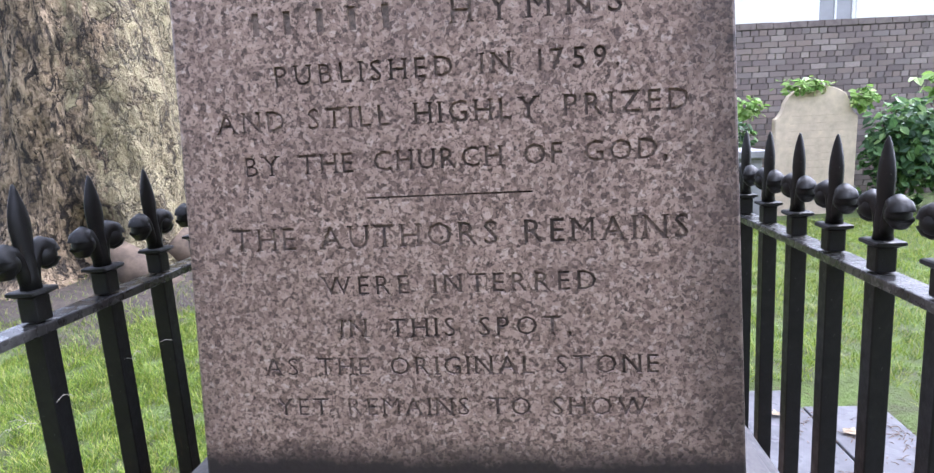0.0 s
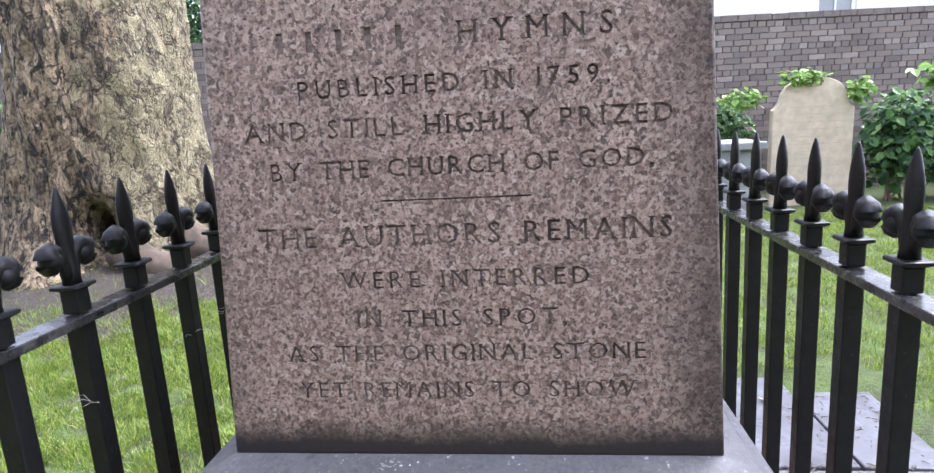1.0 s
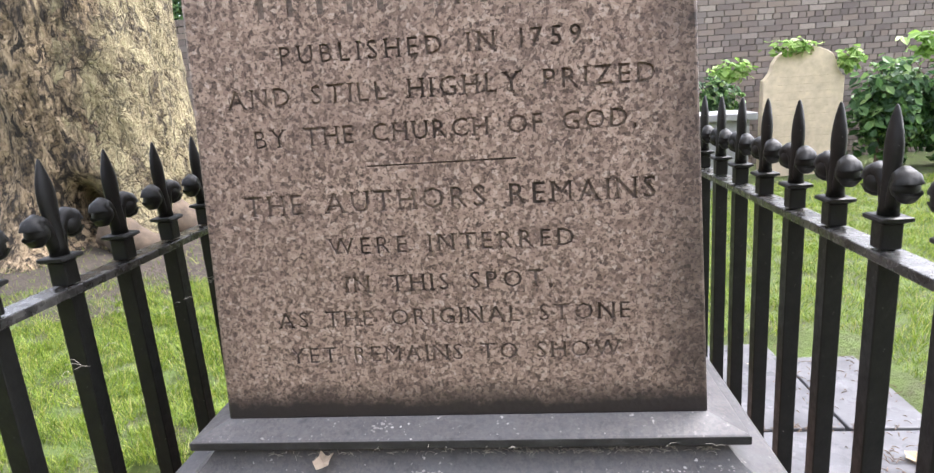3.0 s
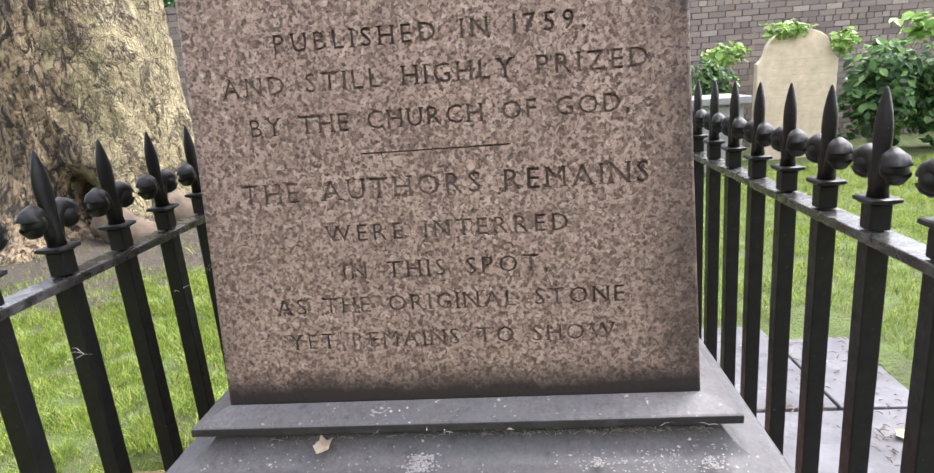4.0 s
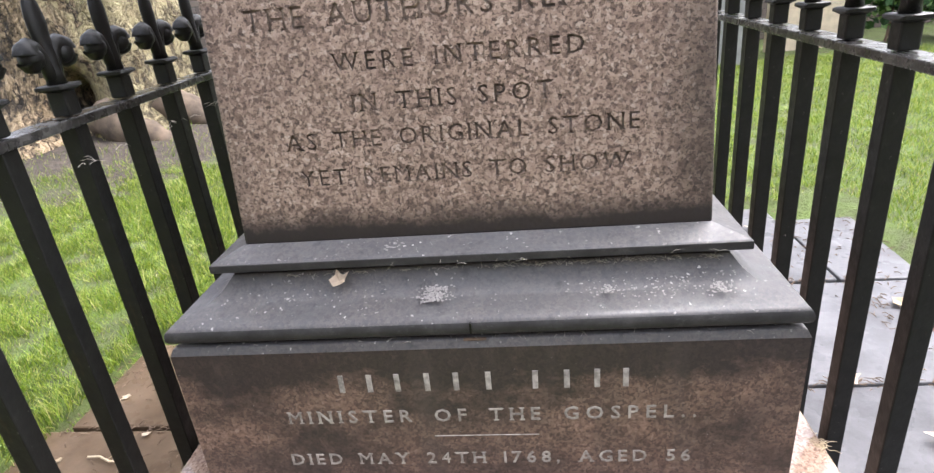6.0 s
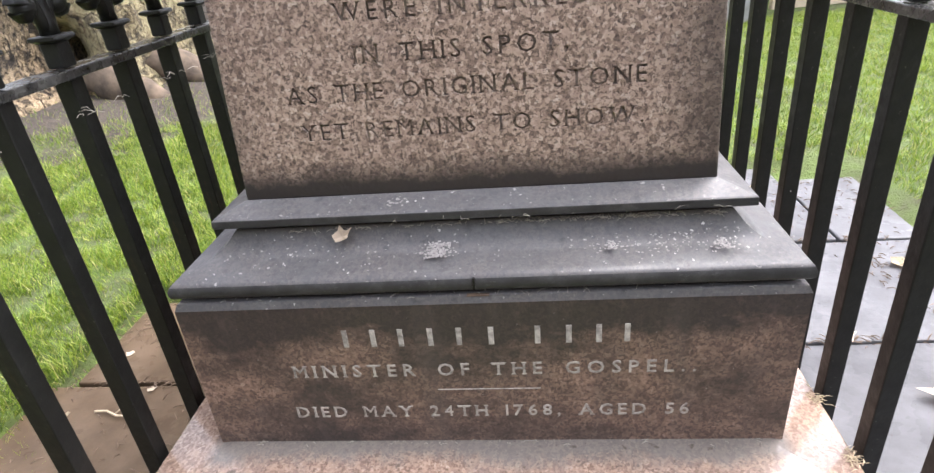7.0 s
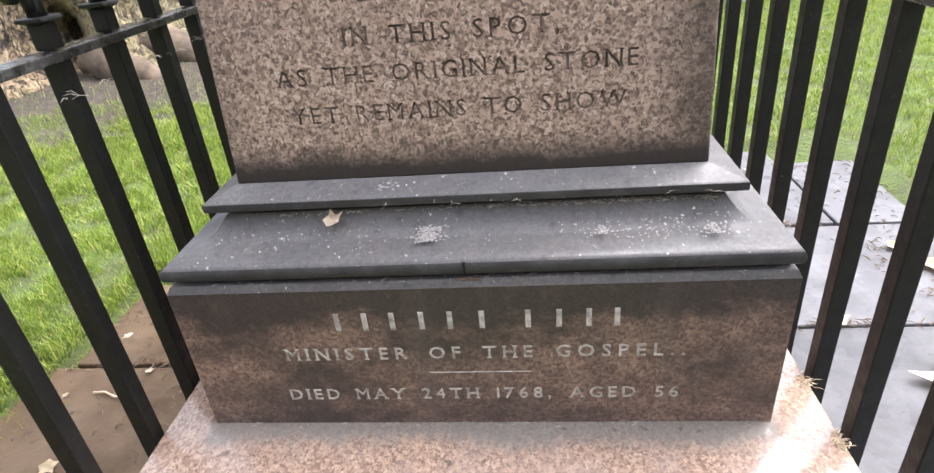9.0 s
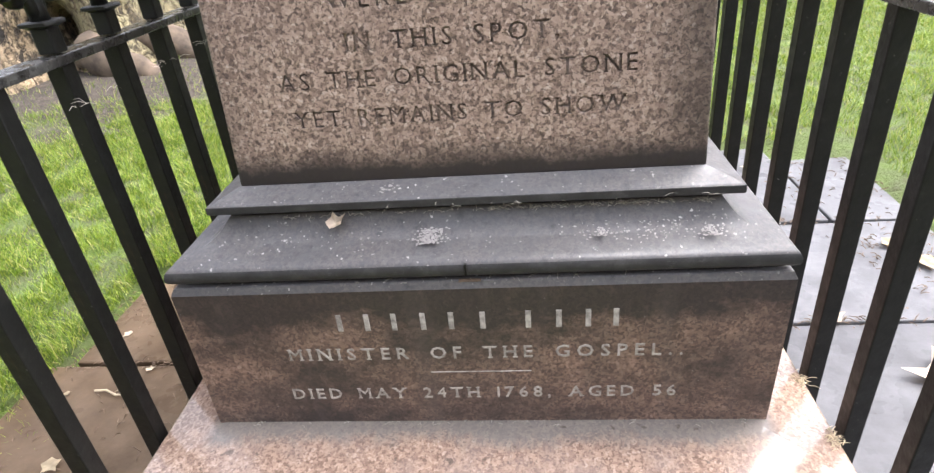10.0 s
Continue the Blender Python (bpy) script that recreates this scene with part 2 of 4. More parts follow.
def soil_grass():
    m = Mat("lawn_soil", 0.95)
    n = m.noise(5, 6, 0.7)
    col = m.ramp(n, (0.3, (0.045, 0.034, 0.022)), (0.48, (0.055, 0.075, 0.016)), (0.65, (0.075, 0.115, 0.018)))
    x, y = m.math("ADD", m.axis(0), 3.5), m.math("ADD", m.axis(1), -4.1)
    r = m.math("SQRT", m.math("ADD", m.math("MULTIPLY", x, x), m.math("MULTIPLY", y, y)))
    bare = m.span(m.math("ADD", r, m.span(m.noise(3, 4), 0.3, 0.7, -0.4, 0.4)), 1.7, 2.3, 1.0, 0.0)
    dirt = m.ramp(m.noise(22, 6, 0.7), (0.3, (0.014, 0.011, 0.008)), (0.55, (0.045, 0.034, 0.024)), (0.75, (0.10, 0.078, 0.056)))
    m.bump(m.noise(30, 6, 0.7), 0.8, 0.03)
    return m.done(m.mix(bare, col, dirt))


def brick_paint():
    m = Mat("old_stock_brick", 0.9)
    one = m.ramp(m.chance(), (0.0, (0.13, 0.105, 0.095)), (0.3, (0.20, 0.16, 0.142)), (0.55, (0.25, 0.197, 0.162)), (0.8, (0.19, 0.163, 0.15)), (1.0, (0.35, 0.30, 0.255)))
    col = m.mix(m.span(m.noise(30, 4), 0.3, 0.7, 0.0, 0.5), one, (0.17, 0.15, 0.138))
    m.bump(m.noise(60, 4), 0.4, 0.006)
    return m.done(col)


GRANITE, LETTERS, PLINTH, MOULD, STEP = granite_shaft(), granite_letters(), granite_plinth(), granite_moulding(), granite_step()
FRONT_SHADE = granite_front_shade()
IRON = iron()


def dusty_iron():
    m = Mat("dusty_black_iron", 0.4)
    grey_mask = m.noise(24, 6, 0.7)
    col = m.ramp(grey_mask, (0.35, (0.010, 0.0105, 0.010)), (0.5, (0.03, 0.03, 0.029)), (0.7, (0.10, 0.10, 0.094)))
    m.bump(m.noise(90, 4, 0.6), 0.25, 0.003)
    return m.done(col, m.span(m.noise(40), 0.3, 0.7, 0.14, 0.38))


RAIL = dusty_iron()
PALE_LETTER = plain("pale_weathered_lettering", (0.36, 0.335, 0.305), 0.7, 0.5, 90)
FLAG_GREY = flag("wet_grey_flagstone", (0.06, 0.06, 0.063), (0.115, 0.115, 0.12), (0.16, 0.5))
FLAG_BROWN = flag("wet_brown_flagstone", (0.055, 0.036, 0.021), (0.12, 0.085, 0.055), (0.2, 0.6))
BARK = bark()
SOIL = soil_grass()
GRASS = leaf_green("grass_blades", (0.0, (0.035, 0.075, 0.006)), (0.35, (0.12, 0.20, 0.011)), (0.8, (0.225, 0.30, 0.026)), (0.97, (0.36, 0.34, 0.12)))
BUSH = leaf_green("shrub_leaves", (0.0, (0.022, 0.06, 0.022)), (0.5, (0.06, 0.145, 0.045)), (0.8, (0.15, 0.28, 0.08)), (1.0, (0.28, 0.42, 0.15)))
IVY = leaf_green("bright_ivy_leaves", (0.0, (0.12, 0.24, 0.04)), (0.6, (0.25, 0.40, 0.09)), (1.0, (0.42, 0.52, 0.2)))
ROOT = plain("dark_rotting_root", (0.075, 0.055, 0.038), 0.95, 0.6, 9, relief=0.6)
STEM = plain("brown_twig", (0.12, 0.08, 0.055), 0.85)
BRICK = brick_paint()
MORTAR = plain("dark_mortar", (0.105, 0.096, 0.085), 0.95)
COPING = plain("sooty_coping", (0.17, 0.14, 0.125), 0.95, 0.3, 12)
TOMB = plain("buff_sandstone", (0.56, 0.47, 0.34), 0.9, 0.18, 9)
TOMB_WORN = plain("worn_sandstone", (0.50, 0.415, 0.30), 0.9, 0.2, 12)
TOMB_GREY = plain("grey_stone", (0.25, 0.25, 0.25), 0.85, 0.2, 9)
RENDER = plain("cream_render", (0.78, 0.76, 0.70), 0.8, 0.05, 3)
WHITE = plain("white_window_paint", (0.8, 0.8, 0.78), 0.5, 0.04, 5)
GLASS = plain("window_glass_before_blinds", (0.30, 0.30, 0.30), 0.06, 0.1, 2, relief=0.0)
DEAD = plain("dry_leaf", (0.44, 0.36, 0.24), 0.8, 0.4, 40)
DEAD_PALE = plain("pale_dry_leaf", (0.64, 0.54, 0.42), 0.8, 0.2, 40)
LICHEN = plain("white_lichen", (0.26, 0.245, 0.235), 0.9, 0.25, 200)
DEBRIS = plain("plant_litter", (0.13, 0.09, 0.06), 0.9, 0.5, 50)
WEB = plain("dusty_cobweb", (0.30, 0.28, 0.24), 0.9, 0.2, 50)


# ---- building helpers ----
def part(name, bm, material, parent=None, label="", smooth=False):
    me = bpy.data.meshes.new(name)
    bmesh.ops.recalc_face_normals(bm, faces=bm.faces)
    bm.to_mesh(me)
    bm.free()
    if smooth:
        me.shade_smooth()
    me.materials.append(material)
    ob = new(name, me)
    ob.parent = parent
    return tagged(ob, label) if label else ob


def soup(name, verts, faces, material, parent=None, label=""):
    me = bpy.data.meshes.new(name)
    me.from_pydata([tuple(v) for v in verts], [], faces)
    me.materials.append(material)
    ob = new(name, me)
    ob.parent = parent
    return tagged(ob, label) if label else ob


def box(bm, x0, x1, y0, y1, z0, z1, bevel=0.0):
    vs = [bm.verts.new((x, y, z)) for z in (z0, z1) for y in (y0, y1) for x in (x0, x1)]
    fs = [bm.faces.new([vs[i] for i in q]) for q in ((0, 2, 3, 1), (4, 5, 7, 6), (0, 1, 5, 4), (2, 6, 7, 3), (0, 4, 6, 2), (1, 3, 7, 5))]
    if bevel:
        es = list({e for f in fs for e in f.edges})
        bmesh.ops.bevel(bm, geom=es, offset=bevel, segments=2, affect="EDGES", profile=0.5)


def sweep(bm, path, sides=10, squash=(1.0, 1.0)):
    """A tube round a path of (point, radius), closed at both ends."""
    rings = []
    for i, (p, r) in enumerate(path):
        a = Vector(path[max(i - 1, 0)][0])
        b = Vector(path[min(i + 1, len(path) - 1)][0])
        q = (b - a).to_track_quat("Z", "X") if (b - a).length > 1e-9 else Matrix.Identity(3).to_quaternion()
        rings.append([bm.verts.new(Vector(p) + q @ Vector((r * squash[0] * math.cos(u), r * squash[1] * math.sin(u), 0))) for u in (2 * math.pi * j / sides for j in range(sides))])
    for A, B in zip(rings, rings[1:]):
        for j in range(sides):
            bm.faces.new((A[j], A[(j + 1) % sides], B[(j + 1) % sides], B[j]))
    bm.faces.new(rings[0][::-1])
    bm.faces.new(rings[-1])


def thing(name, label, category, at=(0, 0, 0), group="", kind=""):
    ob = new(name)
    ob.location = at
    ob.empty_display_size = 0.1
    return tagged(ob, label, category, group, kind)


# ---- the ground ----
TREE = Vector((-3.5, 4.15, 0.0))


def lift(x, y):
    """The height of the lawn: low beside the paving, a mound round the tree."""
    d2 = (x - TREE.x) ** 2 + (y - TREE.y) ** 2
    h = 0.30 * math.exp(-d2 / 2.6) + 0.02
    h += 0.02 * noise.noise(Vector((x * 0.9, y * 0.9, 3.0))) * min(1.0, math.hypot(x, y) / 3)
    if (-1.34 < x < 1.62 and -4.1 < y < 1.0) or (-0.9 < x < 1.55 and y < 2.0):
        h = -0.045
    return h


axis_in = [-12 + 0.12 * i for i in range(201)]
axis_all = [-600, -200, -80, -40, -20] + axis_in + [20, 40, 80, 200, 600]
gv = [(x, y, lift(x, y) if abs(x) <= 12 and abs(y) <= 12 else 0.0) for y in axis_all for x in axis_all]
gn = len(axis_all)
gf = [(j * gn + i, j * gn + i + 1, (j + 1) * gn + i + 1, (j + 1) * gn + i) for j in range(gn - 1) for i in range(gn - 1)]
ground = soup("ground", gv, gf, SOIL)
ground.data.shade_smooth()
tagged(ground, "lawn soil with bare earth round the tree", "ground", kind="structure")


# ---- the monument ----
HALF, DEEP = 0.36, 0.72     # the shaft's foot: half its width, and its depth
FOOT = 0.787                # the height at which the shaft stands
BATTER, TAPER = 0.0292, 0.041


def ring_stack(profile, front=0.8, bevel=0.0):
    """A stone that runs round the shaft: a profile of (overhang, height), from the top down."""
    bm = bmesh.new()
    rings = []
    for o, z in profile:
        rings.append([bm.verts.new(p) for p in ((-HALF - o, -front * o, z), (HALF + o, -front * o, z), (HALF + o, DEEP + o, z), (-HALF - o, DEEP + o, z))])
    for A, B in zip(rings, rings[1:]):
        for j in range(4):
            bm.faces.new((A[j], A[(j + 1) % 4], B[(j + 1) % 4], B[j]))
    bm.faces.new(rings[0])
    bm.faces.new(rings[-1][::-1])
    return bm


monument = thing("granite_monument", "weathered red granite obelisk monument with engraved inscription inside iron railings", "monument")


def serifs(me, cap, deep, char):
    """Short cross strokes at the ends of a capital's stems."""
    zs = [v.co.z for v in me.vertices]
    bm = bmesh.new()
    bm.from_mesh(me)
    for end, skip in ((min(zs), "UW"), (max(zs), "A")):
        xs = sorted({round(v.co.x, 5) for v in me.vertices if abs(v.co.z - end) < 0.03 * cap})
        groups = []
        for x in xs:
            if groups and x - groups[-1][-1] < 0.2 * cap:
                groups[-1].append(x)
            else:
                groups.append([x])
        if char in skip:
            continue
        for q in groups:
            if q[-1] - q[0] > 0.3 * cap:
                continue
            a, b = q[0] - 0.075 * cap, q[-1] + 0.075 * cap
            z0, z1 = (end - 0.003 * cap, end + 0.075 * cap) if end < 0.5 * cap else (end - 0.075 * cap, end + 0.003 * cap)
            if deep:
                box(bm, a, b, -deep * 0.97, deep * 0.97, z0, z1)
            else:
                bm.faces.new([bm.verts.new(p) for p in ((a, -0.0002, z0), (b, -0.0002, z0), (b, -0.0002, z1), (a, -0.0002, z1))])
    bm.to_mesh(me)
    bm.free()


def glyph(char, cap, deep):
    """One capital as a mesh, with its width from its left edge; strokes a little bolder than the font's."""
    cu = bpy.data.curves.new("writing", "FONT")
    cu.body, cu.size, cu.resolution_u, cu.extrude = char, cap / CAP, 2, deep
    cu.offset = 0.0 if char in "MB4" else 0.0003
    ob = new("writing", cu)
    bpy.context.view_layer.update()
    me = bpy.data.meshes.new_from_object(ob.evaluated_get(bpy.context.evaluated_depsgraph_get()))
    bpy.data.objects.remove(ob)
    bpy.data.curves.remove(cu)
    lo = min(v.co.x for v in me.vertices)
    wide = max(v.co.x for v in me.vertices) - lo
    me.transform(pose(0, 0, 0, 90, 0, 0) @ Matrix.Translation((-lo, 0, 0)))
    if char in "HIMNTUYAW":
        serifs(me, cap, deep, char)
    return me, wide


GLYPHS = {}
CAP = 1.0
tall, _ = glyph("H", 1.0, 0.0)
CAP = max(v.co.z for v in tall.vertices)


def letters(body, x0, x1, z, cap, deep=0.0):
    """The capitals of a line between x0 and x1 with their feet at height z, evenly spaced: a list of meshes in the plane y = 0."""
    made = []
    for c in body:
        if c != " " and (c, cap, deep) not in GLYPHS:
            GLYPHS[c, cap, deep] = glyph(c, cap, deep)
        made.append((c, 0.55 * cap if c == " " else GLYPHS[c, cap, deep][1]))
    gap = (x1 - x0 - sum(w for _, w in made)) / (len(made) - 1)
    x, out = x0, []
    for c, w in made:
        if c != " ":
            me = GLYPHS[c, cap, deep][0].copy()
            me.transform(Matrix.Translation((x, 0, z)))
            out.append(me)
        x += w + gap
    return out


# (text, left, right, foot, cap height)
LINES = [
    ("HYMNS", 0.014, 0.212, 1.368, 0.0285),
    ("PUBLISHED IN 1759.", -0.208, 0.208, 1.308, 0.024),
    ("AND STILL HIGHLY PRIZED", -0.289, 0.286, 1.254, 0.025),
    ("BY THE CHURCH OF GOD,", -0.258, 0.262, 1.199, 0.0245),
    ("THE AUTHORS REMAINS", -0.285, 0.287, 1.103, 0.029),
    ("WERE INTERRED", -0.171, 0.177, 1.042, 0.0245),
    ("IN THIS SPOT,", -0.152, 0.146, 0.985, 0.0245),
    ("AS THE ORIGINAL STONE", -0.260, 0.252, 0.9335, 0.0245),
    ("YET REMAINS TO SHOW.", -0.248, 0.250, 0.8775, 0.0245),
]
CUT = 0.0042
cutter = bmesh.new()
flat = []
for body, x0, x1, z, cap in LINES:
    for me in letters(body, x0, x1, z, cap, CUT):
        cutter.from_mesh(me)
        bpy.data.meshes.remove(me)
    flat += letters(body, x0, x1, z, cap)
lean = Matrix.Translation((0, 0, FOOT)) @ Matrix.Rotation(-math.atan(BATTER), 4, "X") @ Matrix.Translation((0, 0, -FOOT))
BARS = [(x - 0.0045, x + 0.0045, 1.3685, 1.396) for x in (-0.226, -0.186, -0.145, -0.105, -0.064)]
for x0, x1, z0, z1 in BARS + [(-0.104, 0.103, 1.165, 1.1672)]:
    box(cutter, x0, x1, -CUT, CUT, z0, z1)
cutter.transform(lean)
cut_me = bpy.data.meshes.new("letter_cutter")
bmesh.ops.remove_doubles(cutter, verts=cutter.verts, dist=0.00001)
bmesh.ops.recalc_face_normals(cutter, faces=cutter.faces)
cutter.to_mesh(cut_me)
cutter.free()
cut_ob = new("letter_cutter", cut_me)

TOP = 3.0
bm = bmesh.new()
low = [(-HALF, 0, FOOT), (HALF, 0, FOOT), (HALF, DEEP, FOOT), (-HALF, DEEP, FOOT)]
dz = TOP - FOOT
high = [(-HALF + TAPER * dz, BATTER * dz, TOP), (HALF - TAPER * dz, BATTER * dz, TOP), (HALF - TAPER * dz, DEEP - BATTER * dz, TOP), (-HALF + TAPER * dz, DEEP - BATTER * dz, TOP)]
vs = [bm.verts.new(p) for p in low + high]
for q in ((3, 2, 1, 0), (4, 5, 6, 7), (0, 1, 5, 4), (1, 2, 6, 5), (2, 3, 7, 6), (3, 0, 4, 7)):
    bm.faces.new([vs[i] for i in q])
bmesh.ops.bevel(bm, geom=list(bm.edges), offset=0.004, segments=2, affect="EDGES", profile=0.5)
shaft = part("shaft", bm, GRANITE, monument, "tapering red granite shaft with cut letters and sooty edges")
cut_mod = shaft.modifiers.new("cut", "BOOLEAN")
cut_mod.operation, cut_mod.solver, cut_mod.use_self, cut_mod.object = "DIFFERENCE", "EXACT", True, cut_ob
bpy.context.view_layer.update()
carved = bpy.data.meshes.new_from_object(shaft.evaluated_get(bpy.context.evaluated_depsgraph_get()))
shaft.modifiers.clear()
shaft.data = carved
carved.materials.clear()
carved.materials.append(GRANITE)
bpy.data.objects.remove(cut_ob)

# the floors of the cut letters: dirt, and the cuts' shade put into the colour
for me in flat:
    me.transform(lean @ Matrix.Translation((0, CUT - 0.0006, 0)))
    me.materials.clear()
    me.materials.append(LETTERS)
    new("letter", me).parent = shaft
for name, x0, x1, z0, z1 in [("inscription_bar", *q) for q in BARS] + [("inscription_rule", -0.1035, 0.1025, 1.1652, 1.167)]:
    bm = bmesh.new()
    box(bm, x0, x1, CUT - 0.0012, CUT - 0.0004, z0, z1)
    bm.transform(lean)
    part(name, bm, LETTERS, shaft, "engraved bar darkened with dirt and painted-in shade")

slab_profile = [(-0.02, 0.7885), (0.0, 0.7885), (0.044, 0.7725), (0.047, 0.7705), (0.0475, 0.7685), (0.0475, 0.7590), (0.046, 0.7575), (0.043, 0.7565), (0.014, 0.7560), (0.014, 0.7440)]
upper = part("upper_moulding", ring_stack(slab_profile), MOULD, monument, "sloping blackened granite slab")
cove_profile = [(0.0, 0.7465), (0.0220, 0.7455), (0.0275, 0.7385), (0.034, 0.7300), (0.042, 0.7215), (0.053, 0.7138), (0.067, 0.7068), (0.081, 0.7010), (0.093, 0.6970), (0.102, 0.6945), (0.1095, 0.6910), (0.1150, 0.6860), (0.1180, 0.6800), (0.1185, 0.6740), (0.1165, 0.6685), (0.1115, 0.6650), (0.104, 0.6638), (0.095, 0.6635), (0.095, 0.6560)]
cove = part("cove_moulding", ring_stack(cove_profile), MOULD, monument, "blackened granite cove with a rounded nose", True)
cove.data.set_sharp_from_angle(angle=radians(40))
# sloping tops stay grey; upright fronts go darker, shade put into their colour
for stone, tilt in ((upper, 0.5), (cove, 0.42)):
    stone.data.materials.append(FRONT_SHADE)
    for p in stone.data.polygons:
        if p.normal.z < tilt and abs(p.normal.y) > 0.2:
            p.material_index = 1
plinth_profile = [(0.080, 0.6440), (0.118, 0.6440), (0.118, 0.3600)]
plinth = part("plinth", ring_stack(plinth_profile), PLINTH, monument, "sooty polished red granite block with pale lettering")
step_profile = [(0.10, 0.3640), (0.119, 0.3620), (0.219, 0.3470), (0.2225, 0.3445), (0.2235, 0.3400), (0.2235, -0.04)]
part("bevel", ring_stack([(0.080, 0.6565), (0.1100, 0.6560), (0.1125, 0.6548), (0.1178, 0.6442), (0.080, 0.6436)]), MOULD, plinth, "bevelled edge in paler grey than the block")
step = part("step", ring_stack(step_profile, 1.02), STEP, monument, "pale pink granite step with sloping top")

PL_LINES = [("MINISTER OF THE GOSPEL..", -0.311, 0.329, 0.5075, 0.0235), ("DIED MAY 24TH 1768, AGED 56", -0.324, 0.325, 0.4205, 0.0225)]
for body, x0, x1, z, cap in PL_LINES:
    for me in letters(body, x0, x1, z, cap, 0.0006):
        me.transform(Matrix.Translation((0, -0.0945, 0)))
        me.materials.clear()
        me.materials.append(PALE_LETTER)
        new("letter", me).parent = plinth
for name, x0, x1, z0, z1 in [("inscription_bar", x - 0.0042, x + 0.0042, 0.5675, 0.6005) for x in (-0.2125, -0.1676, -0.1237, -0.0769, -0.032, 0.0177, 0.0888, 0.136, 0.181, 0.223)] + [("inscription_rule", -0.076, 0.091, 0.4772, 0.4788)]:
    bm = bmesh.new()
    box(bm, x0, x1, -0.0953, -0.0935, z0, z1, 0.0004)
    part(name, bm, PALE_LETTER, plinth, "pale weathered bar")


# ---- the railings ----
PITCH = 0.1460


def railing(name, x, y_first, count, label):
    r = thing(name, label, "railing", group="railings round the monument")
    y_last = y_first + PITCH * (count - 1)
    bm = bmesh.new()
    box(bm, x - 0.0215, x + 0.0215, y_first - 0.06, y_last + 0.06, 0.988, 1.003, 0.002)
    part("rail", bm, RAIL, r, "flat black iron rail with dusty top")
    bm = bmesh.new()
    box(bm, x - 0.0148, x + 0.0148, -0.0148, 0.0148, -0.04, 0.988, 0.002)
    shape_bar = part("bar", bm, IRON, r, "square black iron bar")
    bm = bmesh.new()
    box(bm, x - 0.0145, x + 0.0145, -0.0145, 0.0145, 1.0045, 1.043, 0.003)
    shape_block = part("block", bm, IRON, shape_bar)
    bm = bmesh.new()
    box(bm, x - 0.0225, x + 0.0225, -0.0255, 0.0255, 1.0415, 1.0525, 0.0048)
    for v in bm.verts:
        if v.co.z < 1.0455:
            v.co.x, v.co.y = x + (v.co.x - x) * 0.78, v.co.y * 0.72
        v.co.y += 0.06 * v.co.y * (v.co.z > 1.05)
    shape_collar = part("collar", bm, IRON, shape_bar)
    # a leaf-shaped blade, its edges thinner than its middle
    bm = bmesh.new()
    stops = [(1.050, 0.0155, 0.0140), (1.070, 0.0148, 0.0130), (1.090, 0.0145, 0.0125), (1.105, 0.0142, 0.0112), (1.120, 0.0168, 0.0112), (1.138, 0.0188, 0.0115), (1.152, 0.0184, 0.0110), (1.166, 0.0156, 0.0097), (1.180, 0.0105, 0.0078), (1.192, 0.0060, 0.0052), (1.200, 0.0026, 0.0026), (1.2025, 0.0008, 0.0008)]
    rings = []
    for z, wy, wx in stops:
        ring = []
        for j in range(12):
            u = 2 * math.pi * j / 12
            c, s = math.cos(u), math.sin(u)
            q = 1.0 if z < 1.06 else 0.82 + 0.18 * abs(abs(c) - abs(s))
            ring.append(bm.verts.new((x + wx * s * q, wy * c * q, z)))
        rings.append(ring)
    for A, B in zip(rings, rings[1:]):
        for j in range(12):
            bm.faces.new((A[j], A[(j + 1) % 12], B[(j + 1) % 12], B[j]))
    bm.faces.new(rings[0][::-1])
    bm.faces.new(rings[-1])
    shape_blade = part("blade", bm, IRON, shape_bar, "leaf-shaped iron spearhead", True)
    curls = []
    for s in (-1, 1):
        bm = bmesh.new()
        sweep(bm, [((x, s * 0.004, 1.056), 0.010), ((x, s * 0.009, 1.078), 0.0095), ((x, s * 0.014, 1.096), 0.0098), ((x, s * 0.021, 1.107), 0.0112), ((x, s * 0.029, 1.110), 0.0140), ((x, s * 0.0355, 1.106), 0.0168), ((x, s * 0.0385, 1.099), 0.0180), ((x, s * 0.0380, 1.0915), 0.0176), ((x, s * 0.0345, 1.0855), 0.0150), ((x, s * 0.0295, 1.0830), 0.0105), ((x, s * 0.0255, 1.0830), 0.0050), ((x, s * 0.0240, 1.0832), 0.001)], 14, (1.0, 1.0))
        bmesh.ops.create_icosphere(bm, subdivisions=3, radius=0.0172, matrix=Matrix.Translation((x, s * 0.0325, 1.0945)))
        curls.append(part("scroll", bm, IRON, shape_bar, "curled iron leaf", True))
    for i in range(1, count):
        bar = shape_bar.copy()
        scene.collection.objects.link(bar)
        bar.location = (0, y_first + PITCH * i, 0)
        for o in (shape_block, shape_collar, shape_blade, *curls):
            c = o.copy()
            scene.collection.objects.link(c)
            c.parent = bar
            if o in curls or o is shape_blade:
                c.rotation_euler = (radians(random.uniform(-1.2, 1.2)), 0, 0)
                c.location = (0, -1.05 * math.sin(c.rotation_euler.x) * -1, 0)
    shape_bar.location = (0, y_first, 0)
    return r


left_rail = railing("railing_left", -0.6146, 0.0453 - 5 * PITCH, 14, "black painted iron railing with spear finials beside the lawn tree")
leaning = railing("railing_right", 0.6113, 0.0582 - 5 * PITCH, 14, "black painted iron railing with spear finials beside the flagstone path")
left_pivot = Matrix.Translation((-0.6146, 0, 1.0))
